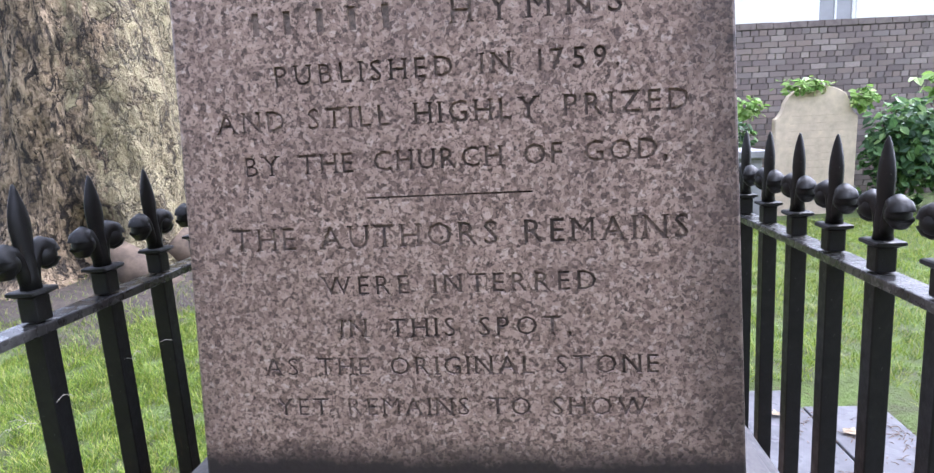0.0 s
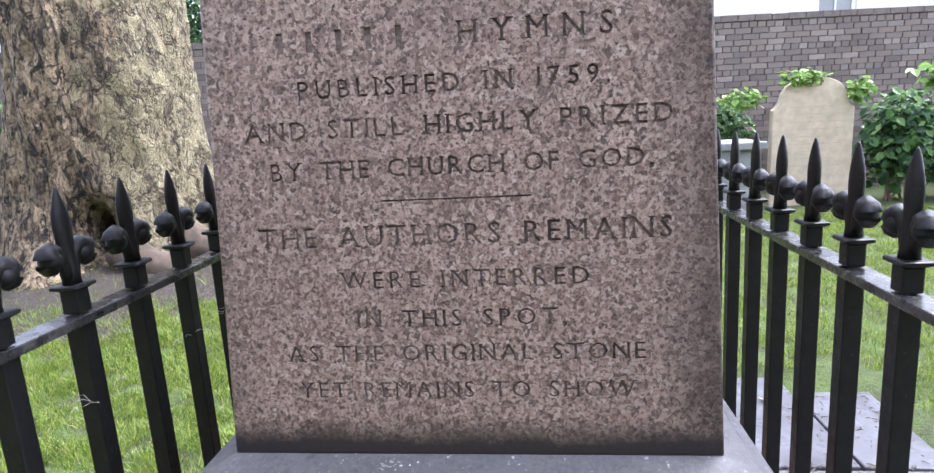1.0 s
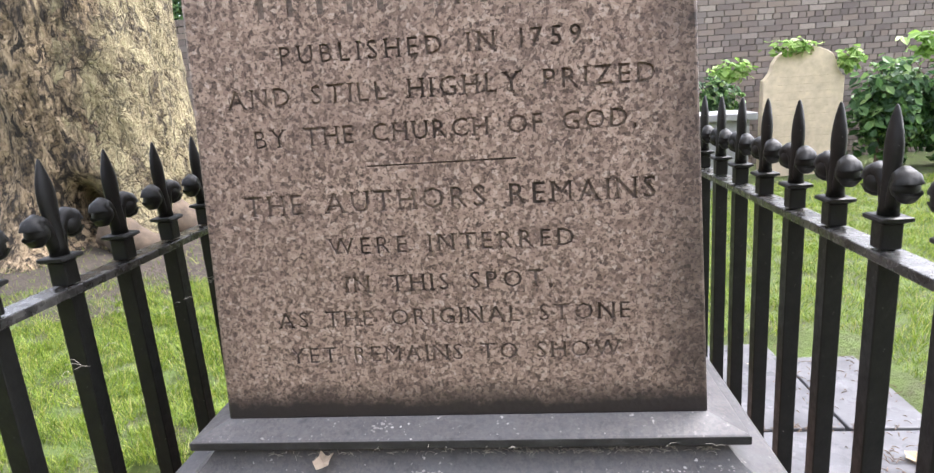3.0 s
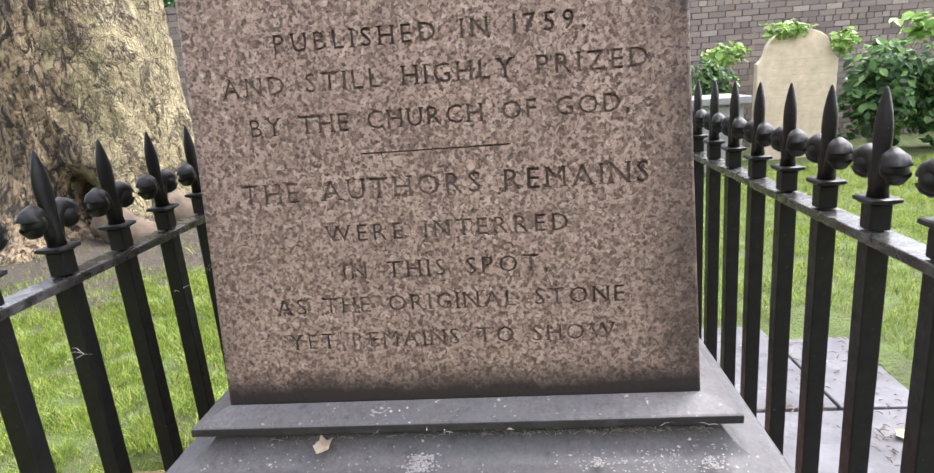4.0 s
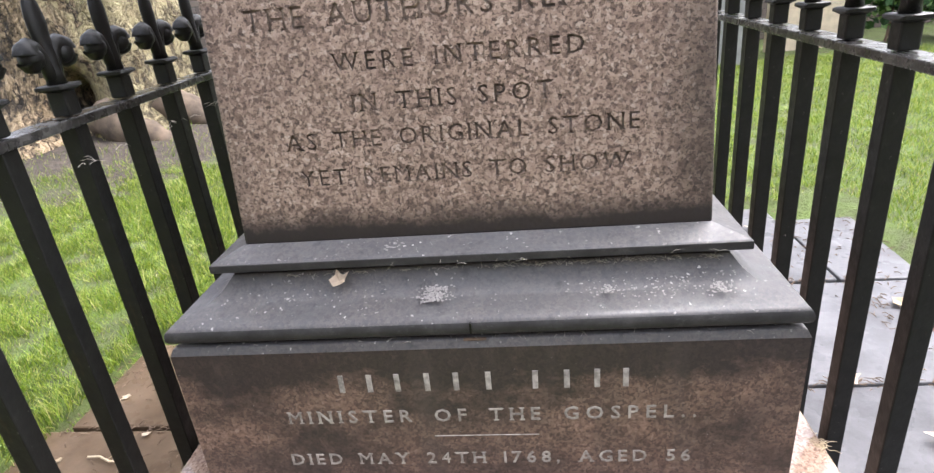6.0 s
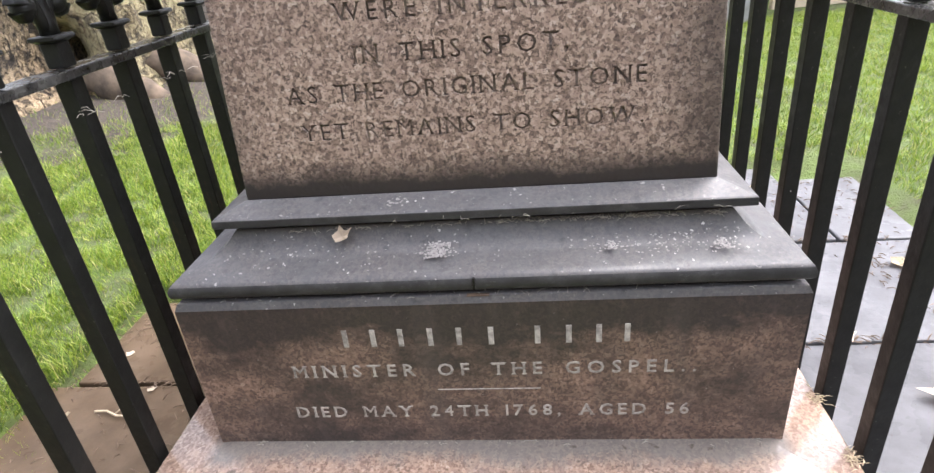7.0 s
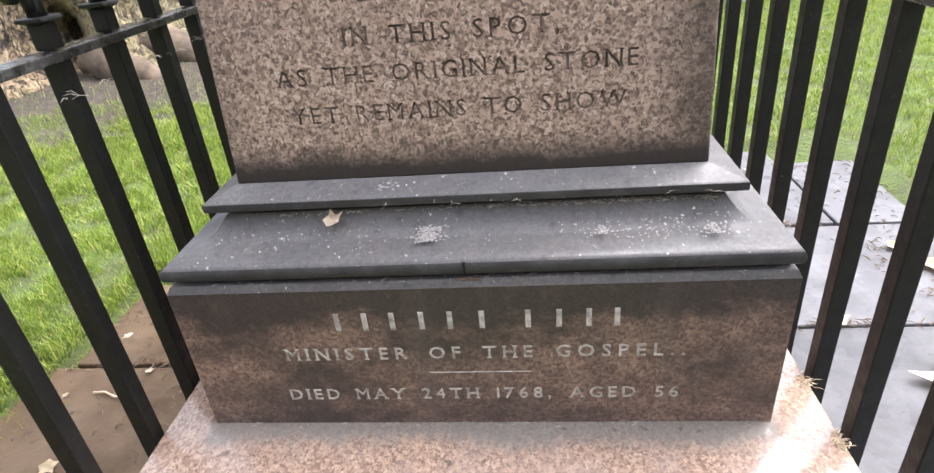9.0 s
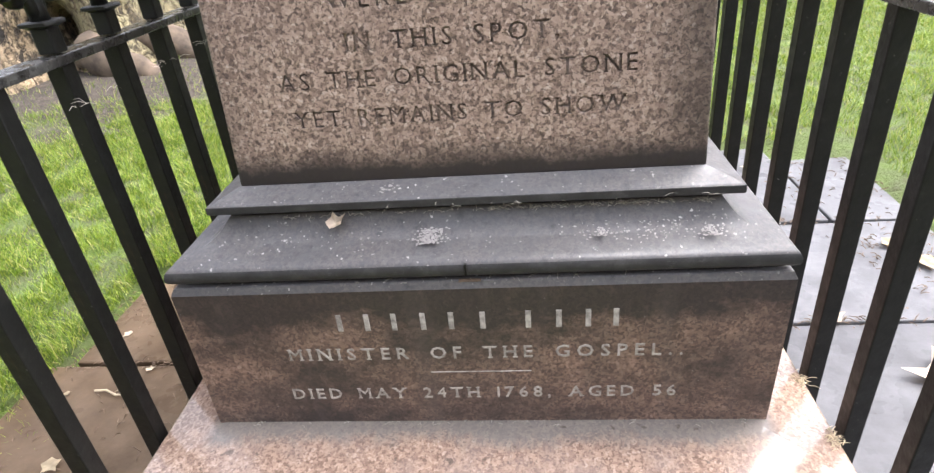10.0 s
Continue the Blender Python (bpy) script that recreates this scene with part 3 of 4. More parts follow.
left_rail.matrix_basis = left_pivot @ Matrix.Rotation(radians(-0.35), 4, "Y") @ left_pivot.inverted()
# this side has settled a little, its top towards the stone
pivot = Matrix.Translation((0.6113, 0, 1.0))
leaning.matrix_basis = pivot @ Matrix.Rotation(radians(-0.5), 4, "Z") @ Matrix.Rotation(radians(-0.6), 4, "Y") @ pivot.inverted()


# ---- the paving ----
def paving(name, label, rows, material):
    p = thing(name, label, "paving", kind="structure")
    for x0, x1, y0, y1 in rows:
        bm = bmesh.new()
        t = [random.uniform(-0.005, 0.005) for _ in range(4)]
        box(bm, x0 + 0.006, x1 - 0.006, y0 + 0.006, y1 - 0.006, -0.05, 0.0, 0.006)
        for v in bm.verts:
            if v.co.z > -0.02:
                u, w = (v.co.x - x0) / (x1 - x0), (v.co.y - y0) / (y1 - y0)
                v.co.z += t[0] * (1 - u) * (1 - w) + t[1] * u * (1 - w) + t[2] * (1 - u) * w + t[3] * u * w
        part("flagstone", bm, material, p)
    return p


paving("pavement_left", "wet brown flagstones with leaf litter", [(-1.32, -0.59, 0.48, 0.93), (-1.40, -0.59, -0.16, 0.48), (-1.36, -0.59, -0.80, -0.16), (-1.36, -0.59, -1.5, -0.80), (-0.86, -0.59, 0.93, 1.45), (-0.84, -0.59, 1.45, 2.0)], FLAG_BROWN)
# added out of view: dark ground that keeps lawn green out of plinth reflections
paving("unseen_pavement_front", "added unseen brown flagstones that darken the plinth's reflections", [(-1.5 + 0.75 * i, -0.75 + 0.75 * i, -2.3 - 0.8 * j, -1.5 - 0.8 * j) for i in range(4) for j in range(3)], FLAG_BROWN)
paving("pavement_right", "wet grey flagstones reflecting the sky", [(0.59, 1.22, 1.205, 1.95), (1.22, 1.56, 1.205, 1.80), (0.59, 1.62, 0.61, 1.205), (0.59, 1.30, 0.0, 0.61), (1.30, 1.72, -0.05, 0.61), (0.59, 1.65, -0.7, 0.0), (0.59, 1.65, -1.4, -0.7)], FLAG_GREY)


# ---- grass ----
def grass(name, label, n, x0, x1, y0, y1, seed, keep):
    rng = random.Random(seed)
    verts, faces = [], []
    while len(faces) < n:
        x, y = rng.uniform(x0, x1), rng.uniform(y0, y1)
        if not keep(x, y, rng):
            continue
        tuft = noise.noise(Vector((x * 7, y * 7, 1.0)))
        if tuft < -0.25 and rng.random() < 0.7:
            continue
        h = rng.uniform(0.018, 0.055) * (1 + 0.8 * tuft + 0.5 * noise.noise(Vector((x * 2.2, y * 2.2, 4.0))))
        a, w = rng.uniform(0, 6.283), rng.uniform(0.0009, 0.0019)
        sway = noise.noise(Vector((x * 9, y * 9, 6.0))) * 1.4
        bx, by = (rng.gauss(0, 0.6) + sway) * h, (rng.gauss(0, 0.6) - 0.5 * sway) * h
        z = lift(x, y) - 0.004
        i = len(verts)
        cx, cy = math.cos(a) * w, math.sin(a) * w
        verts += [(x - cx, y - cy, z), (x + cx, y + cy, z), (x + 0.45 * bx + cx * 0.8, y + 0.45 * by + cy * 0.8, z + h * 0.62), (x + 0.45 * bx - cx * 0.8, y + 0.45 * by - cy * 0.8, z + h * 0.62), (x + bx, y + by, z + h * 0.95)]
        faces += [(i, i + 1, i + 2, i + 3), (i + 3, i + 2, i + 4)]
    ob = soup(name, verts, faces, GRASS)
    return tagged(ob, label, "grass", kind="stuff")


def left_lawn(x, y, rng):
    d = math.hypot(x - TREE.x, y - TREE.y) + 0.5 * noise.noise(Vector((x * 2, y * 2, 8)))
    if d < 1.9 and rng.random() < 0.95 - 0.2 * (d > 1.6):
        return False
    edge = -1.27 + 0.10 * noise.noise(Vector((y * 3, 0, 5))) if y < 0.98 else -0.80 + 0.08 * noise.noise(Vector((y * 4, 0, 5)))
    return x < edge


def right_lawn(x, y, rng):
    return x > 1.64 + 0.08 * noise.noise(Vector((y * 3, 1, 5))) or y > 2.0 + 0.1 * noise.noise(Vector((x * 3, 2, 5)))


grass("lawn_left", "bright green patchy lawn grass beside the tree", 330000, -4.2, -0.75, -0.6, 4.6, 11, left_lawn)
grass("lawn_right", "bright green lawn grass beyond the flagstone path", 330000, 0.75, 5.6, 0.0, 6.2, 12, right_lawn)


# ---- the plane tree ----
def tree_trunk():
    t = thing("plane_tree", "massive old plane tree with flaking cream and brown bark", "tree", TREE)
    n, m = 150, 110
    verts, faces = [], []
    for k in range(m):
        z = -0.15 + 4.6 * (k / (m - 1)) ** 1.35
        for j in range(n):
            a = 2 * math.pi * j / n
            c, s = math.cos(a), math.sin(a)
            flare = math.exp(-max(z - 0.1, 0) / 0.42)
            r = 0.80 - 0.05 * min(z, 3) + flare * (0.16 + 0.20 * max(0, math.sin(3 * a + 0.9)) + 0.12 * math.sin(7 * a))
            p = Vector((c * 1.2, s * 1.2, z * 0.6))
            r += 0.10 * noise.noise(p * 1.3) + 0.045 * noise.noise(p * 3.7) + 0.022 * noise.noise(p * 9) + 0.012 * noise.noise(p * 21)
            # the hollow at the foot
            da = (a - 5.02 + math.pi) % (2 * math.pi) - math.pi
            r -= 0.60 * math.exp(-(da / 0.20) ** 2 - ((z - 0.52) / 0.19) ** 2)
            verts.append((r * c, r * s, z))
    for k in range(m - 1):
        for j in range(n):
            faces.append((k * n + j, k * n + (j + 1) % n, (k + 1) * n + (j + 1) % n, (k + 1) * n + j))
    faces.append(tuple((m - 1) * n + j for j in range(n)))
    ob = soup("trunk", [Vector(v) for v in verts], faces, BARK, t, "thick flaking trunk with a hollow at its foot")
    ob.data.shade_smooth()
    rng = random.Random(17)
    for a, reach in ((3.75, 0.75), (4.25, 0.55), (4.62, 0.45), (5.45, 0.6), (5.95, 0.8), (0.5, 0.7)):
        bm = bmesh.new()
        path = []
        for i in range(7):
            u = i / 6
            b = a + 0.25 * math.sin(3 * u + a)
            r = 0.72 + reach * u
            path.append(((r * math.cos(b), r * math.sin(b), 0.42 - 0.27 * u ** 0.7 - 0.16 * u + 0.03 * rng.uniform(-1, 1)), 0.17 * (1 - 0.7 * u)))
        sweep(bm, path, 14)
        bmesh.ops.subdivide_edges(bm, edges=list(bm.edges), cuts=1, use_grid_fill=True)
        for v in bm.verts:
            v.co += v.normal * 0.04 * noise.noise(v.co * 6)
        part("root", bm, ROOT, t, "gnarled root running into bare soil", True)
    return t


tree_trunk()


# ---- added unseen wall behind the camera: blocks sky light from the front faces ----
bm = bmesh.new()
box(bm, -16, 16, -7.6, -7.25, -0.05, 5.6, 0.02)
tagged(part("wall_south", bm, plain("dark_unseen_wall", (0.11, 0.09, 0.075), 0.95, 0.3, 6)), "added unseen dark wall that blocks sky light from the front faces", "wall", kind="structure")


# ---- leaves of shrubs and ivy ----
def leaf_cloud(n, centre, size, leaf, seed, inside=None, up=0.6):
    rng = random.Random(seed)
    verts, faces = [], []
    while len(faces) < 2 * n:
        d = Vector((rng.gauss(0, 1), rng.gauss(0, 1), rng.gauss(0, 1))).normalized() * rng.uniform(0.45, 1.0)
        d *= 0.78 + 0.45 * noise.noise(d * 2.3 + Vector(centre))
        p = Vector((centre[0] + d.x * size[0], centre[1] + d.y * size[1], centre[2] + d.z * size[2]))
        if p.z < 0.02 or (inside and not inside(p)):
            continue
        nrm = (Vector((d.x, d.y - 0.3, d.z + up)) + Vector((rng.gauss(0, 0.45), rng.gauss(0, 0.45), rng.gauss(0, 0.45)))).normalized()
        q = nrm.to_track_quat("Z", "Y").to_matrix() @ Matrix.Rotation(rng.uniform(0, 6.28), 3, "Z")
        L = leaf * rng.uniform(0.6, 1.25)
        w = L * rng.uniform(0.28, 0.4)
        i = len(verts)
        for v in ((0, -L * 0.5, 0), (w, -L * 0.1, L * 0.10), (w * 0.7, L * 0.25, L * 0.07), (0, L * 0.55, -L * 0.06), (-w * 0.7, L * 0.25, L * 0.07), (-w, -L * 0.1, L * 0.10)):
            verts.append(p + q @ Vector(v))
        faces += [(i, i + 1, i + 2, i + 3), (i, i + 3, i + 4, i + 5)]
    return verts, faces


def shrub(label, clumps, leaf, seed, material=BUSH):
    s = thing("shrub", label, "shrub")
    verts, faces = [], []
    for k, (n, c, size) in enumerate(clumps):
        v, f = leaf_cloud(n, c, size, leaf, seed + k)
        o = len(verts)
        verts += v
        faces += [tuple(i + o for i in q) for q in f]
    soup("leaves", verts, faces, material, s)
    bm = bmesh.new()
    rng = random.Random(seed)
    for n, c, size in clumps:
        for _ in range(5):
            foot = Vector((c[0] + rng.uniform(-0.2, 0.2), c[1] + rng.uniform(-0.1, 0.1), 0.0))
            tip = Vector((c[0] + rng.uniform(-0.8, 0.8) * size[0], c[1] + rng.uniform(-0.5, 0.5) * size[1], c[2] + 0.6 * size[2]))
            sweep(bm, [(foot, 0.014), (foot.lerp(tip, 0.5) + Vector((0.04, 0, 0.03)), 0.009), (tip, 0.004)], 6)
    part("stems", bm, STEM, s)
    return s


shrub("dense dark green broad-leaved shrub before the brick wall", [(1500, (4.45, 6.75, 0.75), (0.62, 0.45, 0.75)), (1800, (5.3, 6.7, 0.72), (0.8, 0.5, 0.85)), (1200, (6.4, 6.8, 0.8), (0.8, 0.5, 0.9))], 0.115, 31)
shrub("small green shrub between the gravestones", [(900, (2.55, 7.15, 0.85), (0.50, 0.3, 0.55)), (500, (1.75, 7.2, 0.8), (0.5, 0.3, 0.5))], 0.085, 41)
shrub("green shrub seen past the tree trunk", [(1500, (-7.6, 6.2, 1.3), (1.3, 0.8, 1.6)), (1200, (-9.6, 5.6, 1.2), (1.3, 0.9, 1.5))], 0.11, 51)
shrub("green foliage above the brick wall", [(4000, (-3.2, 9.3, 2.9), (1.6, 0.9, 1.5)), (9000, (-5.6, 9.4, 3.5), (1.7, 0.9, 1.7)), (2500, (-1.6, 9.8, 2.8), (1.2, 0.7, 1.3))], 0.09, 61)


# ---- gravestones ----
def headstone():
    t = thing("headstone", "weathered buff sandstone headstone with shouldered top and ivy", "gravestone", (3.38, 6.62, 0.0))
    bm = bmesh.new()
    half, z1, z2 = 0.45, 1.24, 1.50
    outline = [(-half, -0.05), (-half, z1 - 0.10)]
    for i in range(7):
        u = i / 6 * math.pi / 2
        outline.append((-half + 0.10 * math.sin(u), z1 - 0.10 + 0.12 * (1 - math.cos(u)) + 0.06 * math.sin(u)))
    for i in range(1, 16):
        x = -0.35 + 0.70 * i / 16
        outline.append((x, z1 + 0.08 + (z2 - z1 - 0.08) * (1 - (x / 0.35) ** 2) ** 0.6))
    for i in range(6, -1, -1):
        u = i / 6 * math.pi / 2
        outline.append((half - 0.10 * math.sin(u), z1 - 0.10 + 0.12 * (1 - math.cos(u)) + 0.06 * math.sin(u)))
    outline += [(half, z1 - 0.10), (half, -0.05)]
    seen, clean = set(), []
    for p in outline:
        k = (round(p[0], 4), round(p[1], 4))
        if k not in seen:
            seen.add(k)
            clean.append(p)
    f = bm.faces.new([bm.verts.new((x, 0.0, z)) for x, z in clean])
    ext = bmesh.ops.extrude_face_region(bm, geom=[f])
    bmesh.ops.translate(bm, verts=[v for v in ext["geom"] if isinstance(v, bmesh.types.BMVert)], vec=(0, 0.11, 0))
    bmesh.ops.recalc_face_normals(bm, faces=bm.faces)
    bmesh.ops.bevel(bm, geom=[e for e in bm.edges if abs(e.verts[0].co.y - e.verts[1].co.y) < 1e-6], offset=0.012, segments=2, affect="EDGES", profile=0.5)
    slab = part("slab", bm, TOMB, t)
    # worn lines of writing that cannot be read
    rng = random.Random(5)
    for i in range(9):
        w = rng.uniform(0.16, 0.33)
        bm = bmesh.new()
        box(bm, -w, w, -0.0025, 0.001, 1.16 - 0.085 * i, 1.168 - 0.085 * i)
        part("worn_line", bm, TOMB_WORN, slab, "worn line of writing")
    return t


headstone()
v1, f1 = leaf_cloud(120, (3.22, 6.6, 1.50), (0.42, 0.10, 0.12), 0.085, 71, lambda p: p.z > 1.38, 1.0)
v2, f2 = leaf_cloud(90, (3.86, 6.58, 1.33), (0.20, 0.12, 0.20), 0.10, 72, None, 0.8)
v3, f3 = leaf_cloud(130, (2.62, 6.75, 1.28), (0.34, 0.15, 0.18), 0.10, 73, None, 0.8)
v4, f4 = leaf_cloud(160, (4.75, 6.45, 1.42), (0.55, 0.2, 0.22), 0.12, 74, None, 0.9)
for v, f, label in ((v4, f4, "bright creeper leaves on top of the shrub"), (v1, f1, "bright ivy sprays on top of the headstone"), (v2, f2, "bright creeper beside the headstone"), (v3, f3, "bright creeper leaves against the brick wall")):
    tagged(soup("ivy", v, f, IVY), label, "ivy", kind="stuff")


def chest_tomb():
    t = thing("chest_tomb", "low grey stone chest tomb with flat lid", "tomb", (2.02, 6.2, 0.0))
    bm = bmesh.new()
    box(bm, -0.52, 0.52, -0.3, 0.3, -0.03, 0.76, 0.01)
    part("chest", bm, TOMB_GREY, t)
    bm = bmesh.new()
    box(bm, -0.58, 0.58, -0.36, 0.36, 0.7605, 0.84, 0.012)
    part("lid", bm, TOMB_GREY, t)


chest_tomb()


# ---- the house beyond the wall ----
def house():
    h = thing("house", "pale rendered house with white sash windows behind the wall", "house", (4.0, 17.0, 0.0))
    xs = [-3.4, 0.2, 4.4, 8.0]
    zs = [(0.9, 2.3), (3.3, 5.0)]
    bm = bmesh.new()
    edges_x = [-9.0] + [q for x in xs for q in (x - 0.5, x + 0.5)] + [9.0]
    edges_z = [-0.05] + [q for z in zs for q in z] + [6.4]
    for i in range(len(edges_x) - 1):
        for j in range(len(edges_z) - 1):
            if i % 2 == 1 and j % 2 == 1:
                continue
            box(bm, edges_x[i], edges_x[i + 1], 0.0, 0.3, edges_z[j], edges_z[j + 1])
    bmesh.ops.remove_doubles(bm, verts=bm.verts, dist=1e-5)
    part("wall", bm, RENDER, h)
    bm = bmesh.new()
    box(bm, -9.3, 9.3, -0.3, 6.0, 6.4, 6.6, 0.03)
    part("roof", bm, TOMB_GREY, h, "grey flat roof edge")
    for x in xs:
        for z0, z1 in zs:
            bm = bmesh.new()
            box(bm, x - 0.5, x + 0.5, 0.12, 0.17, z0, z1)
            w = part("window", bm, GLASS, h, "dark sash window")
            bm = bmesh.new()
            for a, b, c, d in ((x - 0.5, x - 0.42, z0, z1), (x + 0.42, x + 0.5, z0, z1), (x - 0.42, x + 0.42, z0, z0 + 0.08), (x - 0.42, x + 0.42, z1 - 0.08, z1), (x - 0.42, x + 0.42, (z0 + z1) / 2 - 0.03, (z0 + z1) / 2 + 0.03), (x - 0.02, x + 0.02, z0, z1)):
                box(bm, a, b, 0.07, 0.118, c, d)
            part("frame", bm, WHITE, w, "white window frame")
            bm = bmesh.new()
            box(bm, x - 0.6, x + 0.6, -0.08, 0.068, z0 - 0.1, z0 - 0.002, 0.01)
            part("sill", bm, WHITE, w)


house()


# ---- litter, twigs, lichen and cobwebs ----
def dry_leaf(at, size, turn, material, label, curl=0.35):
    """A lobed leaf that curls up at its edges."""
    bm = bmesh.new()
    rim = []
    for j in range(15):
        a = 2 * math.pi * j / 15
        r = size * (0.5 + 0.22 * math.cos(5 * a) * (0.6 + 0.4 * math.cos(a)))
        x, y = r * math.cos(a), r * 0.8 * math.sin(a)
        rim.append(bm.verts.new((x, y, curl * (y * y / size + 0.4 * x * x / size) + 0.004)))
    mid = bm.verts.new((0, 0, 0.003))
    for j in range(15):
        bm.faces.new((mid, rim[j], rim[(j + 1) % 15]))
    bmesh.ops.solidify(bm, geom=list(bm.faces), thickness=0.0012)
    ob = part("fallen_leaf", bm, material, None, label)
    ob.matrix_world = Matrix.Translation(at) @ Matrix.Rotation(turn, 4, "Z")
    return tagged(ob, label, "leaf", "fallen leaves")


rng = random.Random(91)
for x, y, s in ((-1.05, 0.45, 0.024), (-1.22, 0.62, 0.03), (-1.12, 0.10, 0.05), (-1.25, 0.35, 0.02), (-0.98, 0.60, 0.022), (-1.10, 0.78, 0.022)):
    dry_leaf((x, y, 0.004), s, rng.uniform(0, 6), DEAD_PALE if rng.random() < 0.4 else DEAD, "small dry brown leaf on the wet flagstones")
for x, y, s, m in ((1.16, 0.36, 0.19, DEAD_PALE), (1.10, 0.20, 0.10, DEAD_PALE), (0.97, 0.63, 0.07, DEAD_PALE), (1.38, 0.90, 0.08, DEAD), (1.33, 1.02, 0.07, DEAD), (1.45, 0.75, 0.07, DEAD), (1.30, 1.55, 0.06, DEAD), (1.08, 1.7, 0.05, DEAD)):
    dry_leaf((x, y, 0.006), s, rng.uniform(0, 6), m, "pale dry leaf on the grey flagstones", 0.5)
ob = dry_leaf((-0.204, -0.033, 0.7345), 0.028, 0.6, DEAD_PALE, "small curled dry leaf resting on the granite moulding", 1.5)
ob.matrix_world = Matrix.Translation((-0.204, -0.036, 0.7335)) @ Matrix.Rotation(radians(35), 4, "X") @ Matrix.Rotation(0.6, 4, "Z")


def litter(name, label, spots, seed, material, length=0.03, thick=0.0011):
    """A scatter of short bent stalks."""
    rng = random.Random(seed)
    bm = bmesh.new()
    for x, y, z, sx, sy, n in spots:
        for _ in range(n):
            reach = min(1.6 * sx, 0.36 - abs(x) if z > 0.7 else 1.6 * sx)
            p = Vector((x + max(-reach, min(reach, rng.gauss(0, sx))), y + rng.gauss(0, sy), z + rng.uniform(0.0005, 0.004)))
            a, L = rng.uniform(0, 6.28), length * rng.uniform(0.4, 1.2)
            d = Vector((math.cos(a), math.sin(a) * 0.8, rng.uniform(-0.05, 0.35))) * L
            sweep(bm, [(p, thick), (p + d * 0.5 + Vector((0, 0, 0.15 * L)), thick), (p + d, thick * 0.5)], 4)
    return tagged(part(name, bm, material), label, "plant litter", kind="stuff")


litter("plant_litter", "dark plant litter along the flagstone joints", [(-1.1, 0.48, 0, 0.14, 0.012, 50), (-1.1, 0.2, 0, 0.12, 0.16, 40), (-0.85, 0.25, 0, 0.10, 0.2, 24), (-1.25, 0.75, 0, 0.06, 0.1, 70), (-1.0, 0.86, 0, 0.14, 0.04, 60), (1.36, 0.95, 0, 0.09, 0.10, 160), (1.25, 0.30, 0, 0.05, 0.12, 90), (1.1, 1.21, 0, 0.18, 0.012, 60), (0.95, 0.61, 0, 0.16, 0.012, 50), (1.45, 1.5, 0, 0.09, 0.14, 90), (1.2, 1.6, 0, 0.06, 0.2, 50)], 7, DEBRIS, 0.03, 0.0016)
litter("grass_litter", "dry grass stalks caught under the granite slab", [(0.20, -0.024, 0.7405, 0.11, 0.003, 150), (0.0, -0.024, 0.7405, 0.18, 0.003, 70), (-0.25, -0.026, 0.7390, 0.06, 0.003, 16), (0.12, -0.0415, 0.7578, 0.2, 0.001, 14), (0.02, -0.0985, 0.3600, 0.26, 0.003, 60), (0.0, -0.091, 0.6560, 0.25, 0.002, 20)], 8, WEB, 0.013, 0.0005)
litter("bar_litter", "tufts of dead grass at the feet of the railing bars", [(0.577, 0.012, 0.3465, 0.005, 0.012, 45), (0.576, -0.125, 0.3465, 0.005, 0.012, 45)], 9, DEAD, 0.016, 0.0007)


def twig(a, b, r):
    bm = bmesh.new()
    A, B = Vector(a), Vector(b)
    sweep(bm, [(A, r), (A.lerp(B, 0.35) + Vector((0, 0.006, 0.003)), r * 0.9), (A.lerp(B, 0.7) + Vector((0, -0.005, 0.002)), r), (B, r * 0.7)], 7)
    sweep(bm, [(A.lerp(B, 0.6), r * 0.6), (A.lerp(B, 0.75) + Vector((0.0, 0.03, 0.006)), r * 0.3)], 5)
    tagged(part("twig", bm, DEAD, None, "", True), "dry bent twig lying on the brown flagstones", "twig", "twigs")


twig((-1.17, 0.36, 0.008), (-1.06, 0.34, 0.008), 0.0035)
twig((-1.02, 0.66, 0.006), (-0.94, 0.60, 0.006), 0.003)
twig((-1.02, 0.84, 0.006), (-0.99, 0.75, 0.006), 0.004)


def lichen(spots, seed):
    rng = random.Random(seed)
    bm = bmesh.new()
    for x, y, z, slope, spread, n, r in spots:
        for _ in range(n):
            u, w = rng.gauss(0, spread), rng.uniform(-1, 1) * min(0.013, spread)
            m = Matrix.Translation((x + u, y + w, z + w * slope)) @ Matrix.Rotation(math.atan(slope), 4, "X") @ Matrix.Diagonal((1.0 + 0.8 * rng.random(), 1, 0.16, 1))
            bmesh.ops.create_icosphere(bm, subdivisions=1, radius=r * rng.uniform(0.5, 1.3), matrix=m)
    return tagged(part("lichen", bm, LICHEN), "white crusty lichen spots on the granite mouldings", "lichen", kind="stuff")


lichen([(-0.115, -0.019, 0.7815, 0.45, 0.007, 16, 0.0016), (-0.16, -0.018, 0.7815, 0.45, 0.05, 10, 0.001), (-0.055, -0.0525, 0.7158, 0.62, 0.012, 190, 0.0015), (0.26, -0.056, 0.7140, 0.6, 0.06, 70, 0.0012), (0.32, -0.05, 0.7175, 0.6, 0.05, 50, 0.0012), (0.2, -0.056, 0.7140, 0.6, 0.006, 40, 0.0013), (0.36, -0.06, 0.7118, 0.5, 0.008, 60, 0.0014), (-0.2, -0.055, 0.7145, 0.6, 0.1, 40, 0.0012), (0.13, -0.02, 0.7812, 0.45, 0.12, 14, 0.0011)], 3)


bm = bmesh.new()
box(bm, -0.0035, 0.0005, -0.0958, -0.0900, 0.6685, 0.6875, 0.0008)
part("crack", bm, IRON, cove, "dark vertical crack in the nose")
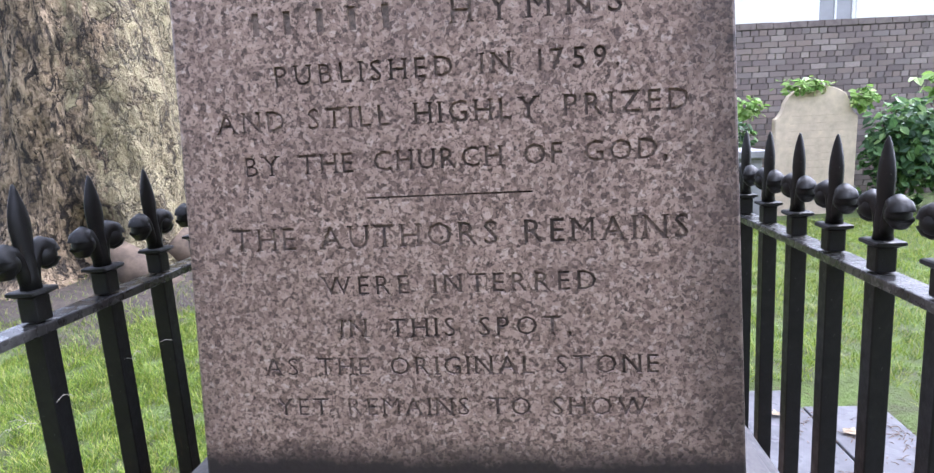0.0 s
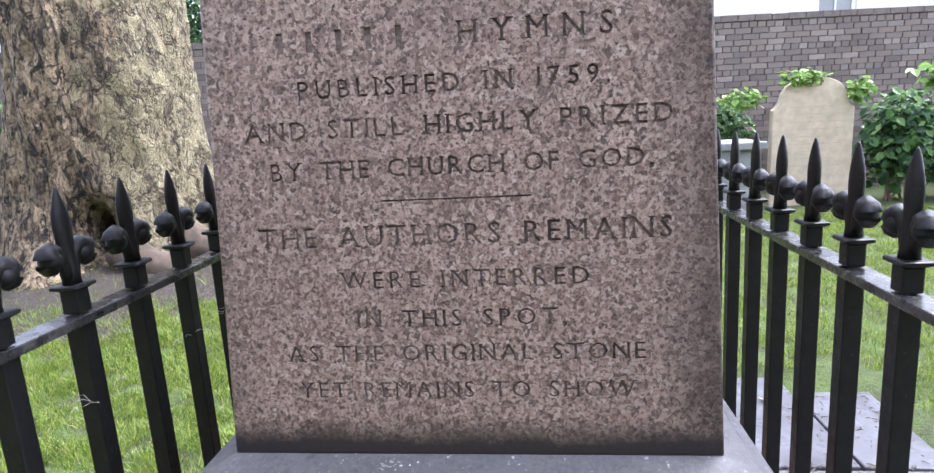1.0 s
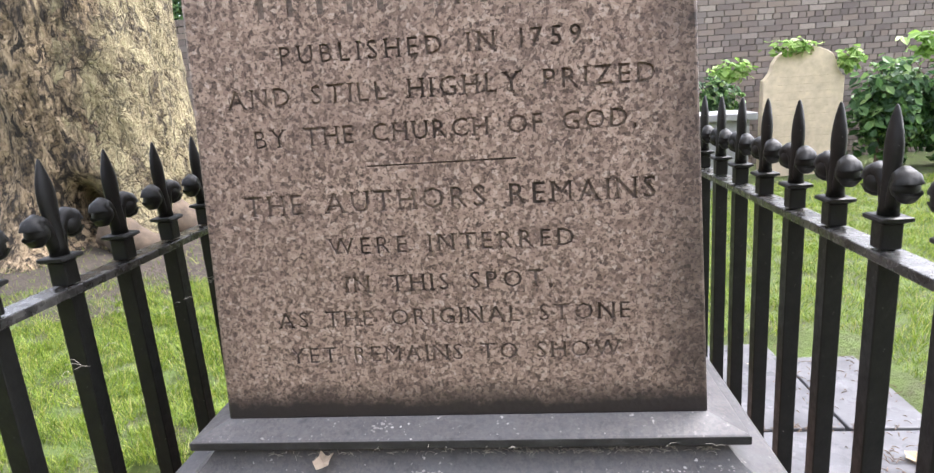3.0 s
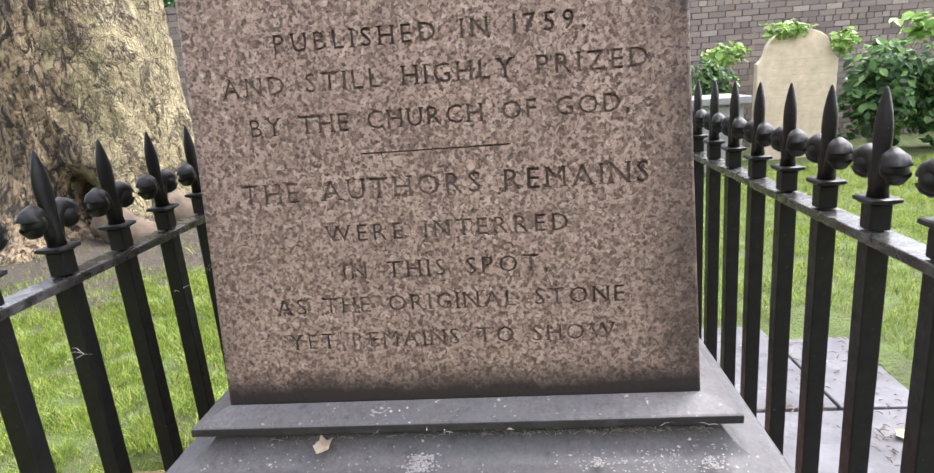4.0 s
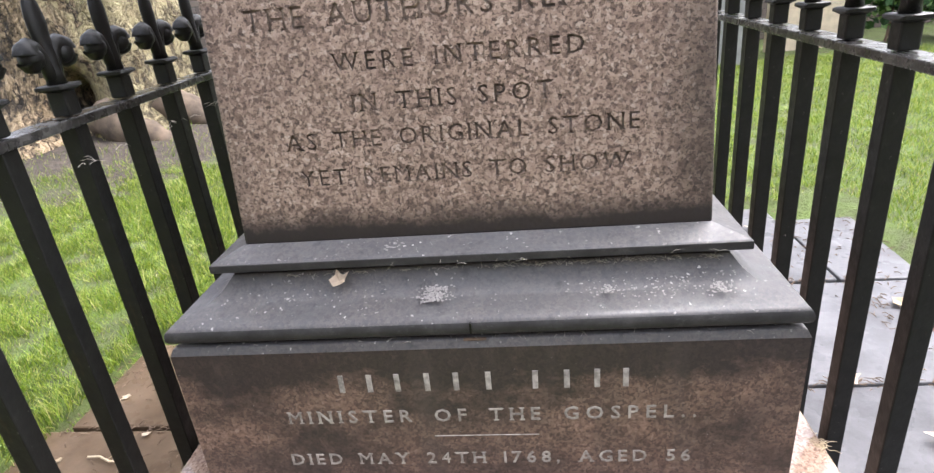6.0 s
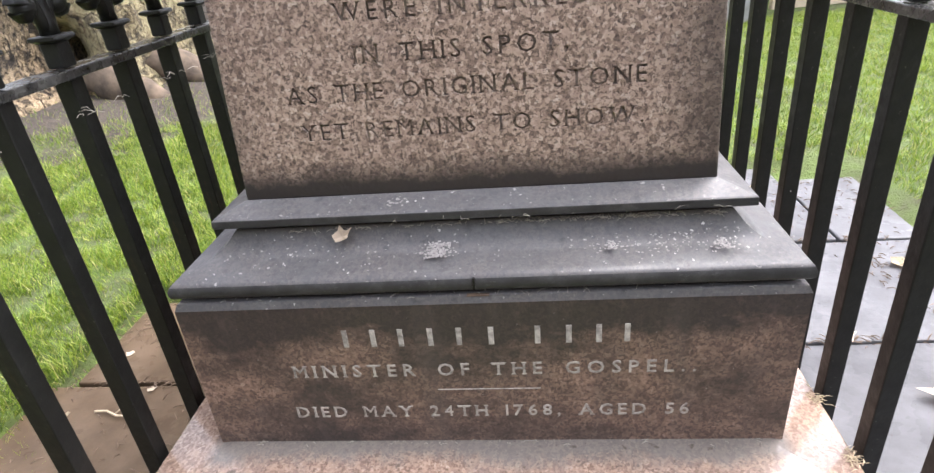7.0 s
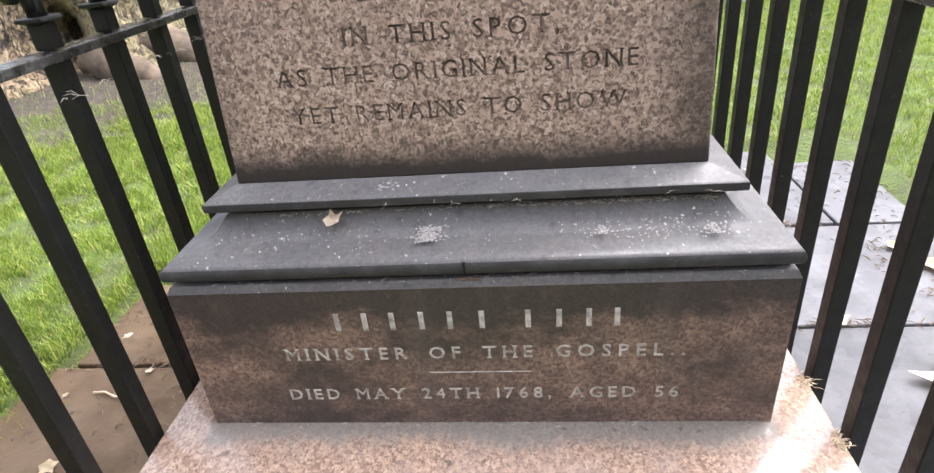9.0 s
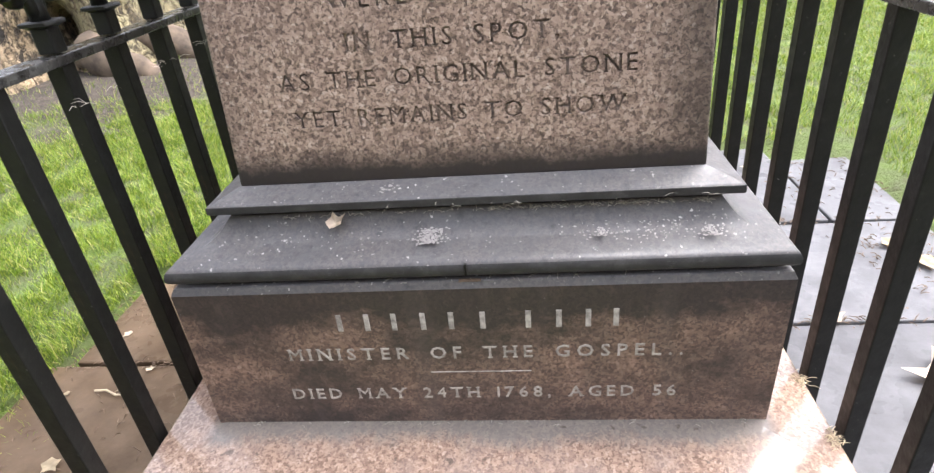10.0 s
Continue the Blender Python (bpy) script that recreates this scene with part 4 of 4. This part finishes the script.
bm = bmesh.new()
box(bm, -0.014, 0.020, -0.0925, -0.0860, 0.6550, 0.6572, 0.0006)
part("chip", bm, DEBRIS, plinth, "dark chip in the upper edge")

webs = []
for i in range(9):
    webs.append((-0.6146, 0.0453 + PITCH * (i - 3), 1.004, 0.014, 0.022, 7))
    webs.append((0.6113, 0.0582 + PITCH * (i - 3), 1.004, 0.014, 0.022, 7))
litter("cobweb", "dusty cobwebs and seed fluff on the iron rails", webs, 23, WEB, 0.02, 0.00025)


# ---- the brick wall ----
WALL_Y, WALL_TOP = 7.75, 2.36
wall = thing("wall_north", "old soot-darkened brick boundary wall", "wall", (0, WALL_Y - 0.46, 0), kind="structure")
wall.rotation_euler.z = radians(8)
bm = bmesh.new()
box(bm, -14, 14, 0.012, 0.32, -0.05, WALL_TOP - 0.075)
part("core", bm, MORTAR, wall, "dark mortar and rear of the wall")
bm = bmesh.new()
x = -14.0
while x < 14:
    box(bm, x + 0.004, x + 0.221, -0.012, 0.335, WALL_TOP - 0.0745, WALL_TOP + random.uniform(-0.004, 0.003))
    x += 0.225
part("coping", bm, COPING, wall, "brick-on-edge coping blackened with soot")
shapes = []
for w in (0.215, 0.1025):
    for v in range(3):
        me = bpy.data.meshes.new("brick")
        b2 = bmesh.new()
        j = random.Random(v)
        box(b2, -w / 2, w / 2, 0.0, 0.02, 0.0, 0.065)
        for q in b2.verts:
            q.co += Vector((j.uniform(-0.003, 0.003), j.uniform(-0.003, 0.002) if q.co.y < 0.01 else 0, j.uniform(-0.003, 0.003)))
        b2.to_mesh(me)
        b2.free()
        me.materials.append(BRICK)
        shapes.append(me)
rv, rf = [], []
made = 0
for row in range(30):
    z = 0.03 + 0.075 * row
    if z + 0.07 > WALL_TOP - 0.075:
        break
    head = row % 4 == 1
    w = 0.1125 if head else 0.225
    x = -14.0 + (0.056 if head else 0.1125 * (row % 2)) + random.uniform(-0.012, 0.012)
    while x < 14:
        me = shapes[(3 if head else 0) + random.randrange(3)]
        near = 1.9 < x < 5.3 and z > 1.05
        if near and made < 330:
            ob = new("brick", me)
            ob.parent = wall
            ob.location = (x, random.uniform(-0.004, 0.003), z)
            made += 1
        else:
            o = len(rv)
            dy = random.uniform(-0.004, 0.003)
            rv += [(v.co.x + x, v.co.y + dy, v.co.z + z) for v in me.vertices]
            rf += [tuple(i + o for i in p.vertices) for p in me.polygons]
        x += w + random.uniform(0, 0.002)


def far_bricks():
    m = Mat("old_stock_brick_far", 0.9)
    col = m.ramp(m.island(), (0.0, (0.13, 0.105, 0.095)), (0.3, (0.20, 0.16, 0.142)), (0.55, (0.25, 0.197, 0.162)), (0.8, (0.19, 0.163, 0.15)), (1.0, (0.35, 0.30, 0.255)))
    m.bump(m.noise(60, 4), 0.4, 0.006)
    return m.done(m.mix(m.span(m.noise(30, 4), 0.3, 0.7, 0.0, 0.5), col, (0.17, 0.15, 0.138)))


tagged(soup("brickwork", rv, rf, far_bricks(), wall), kind="stuff")
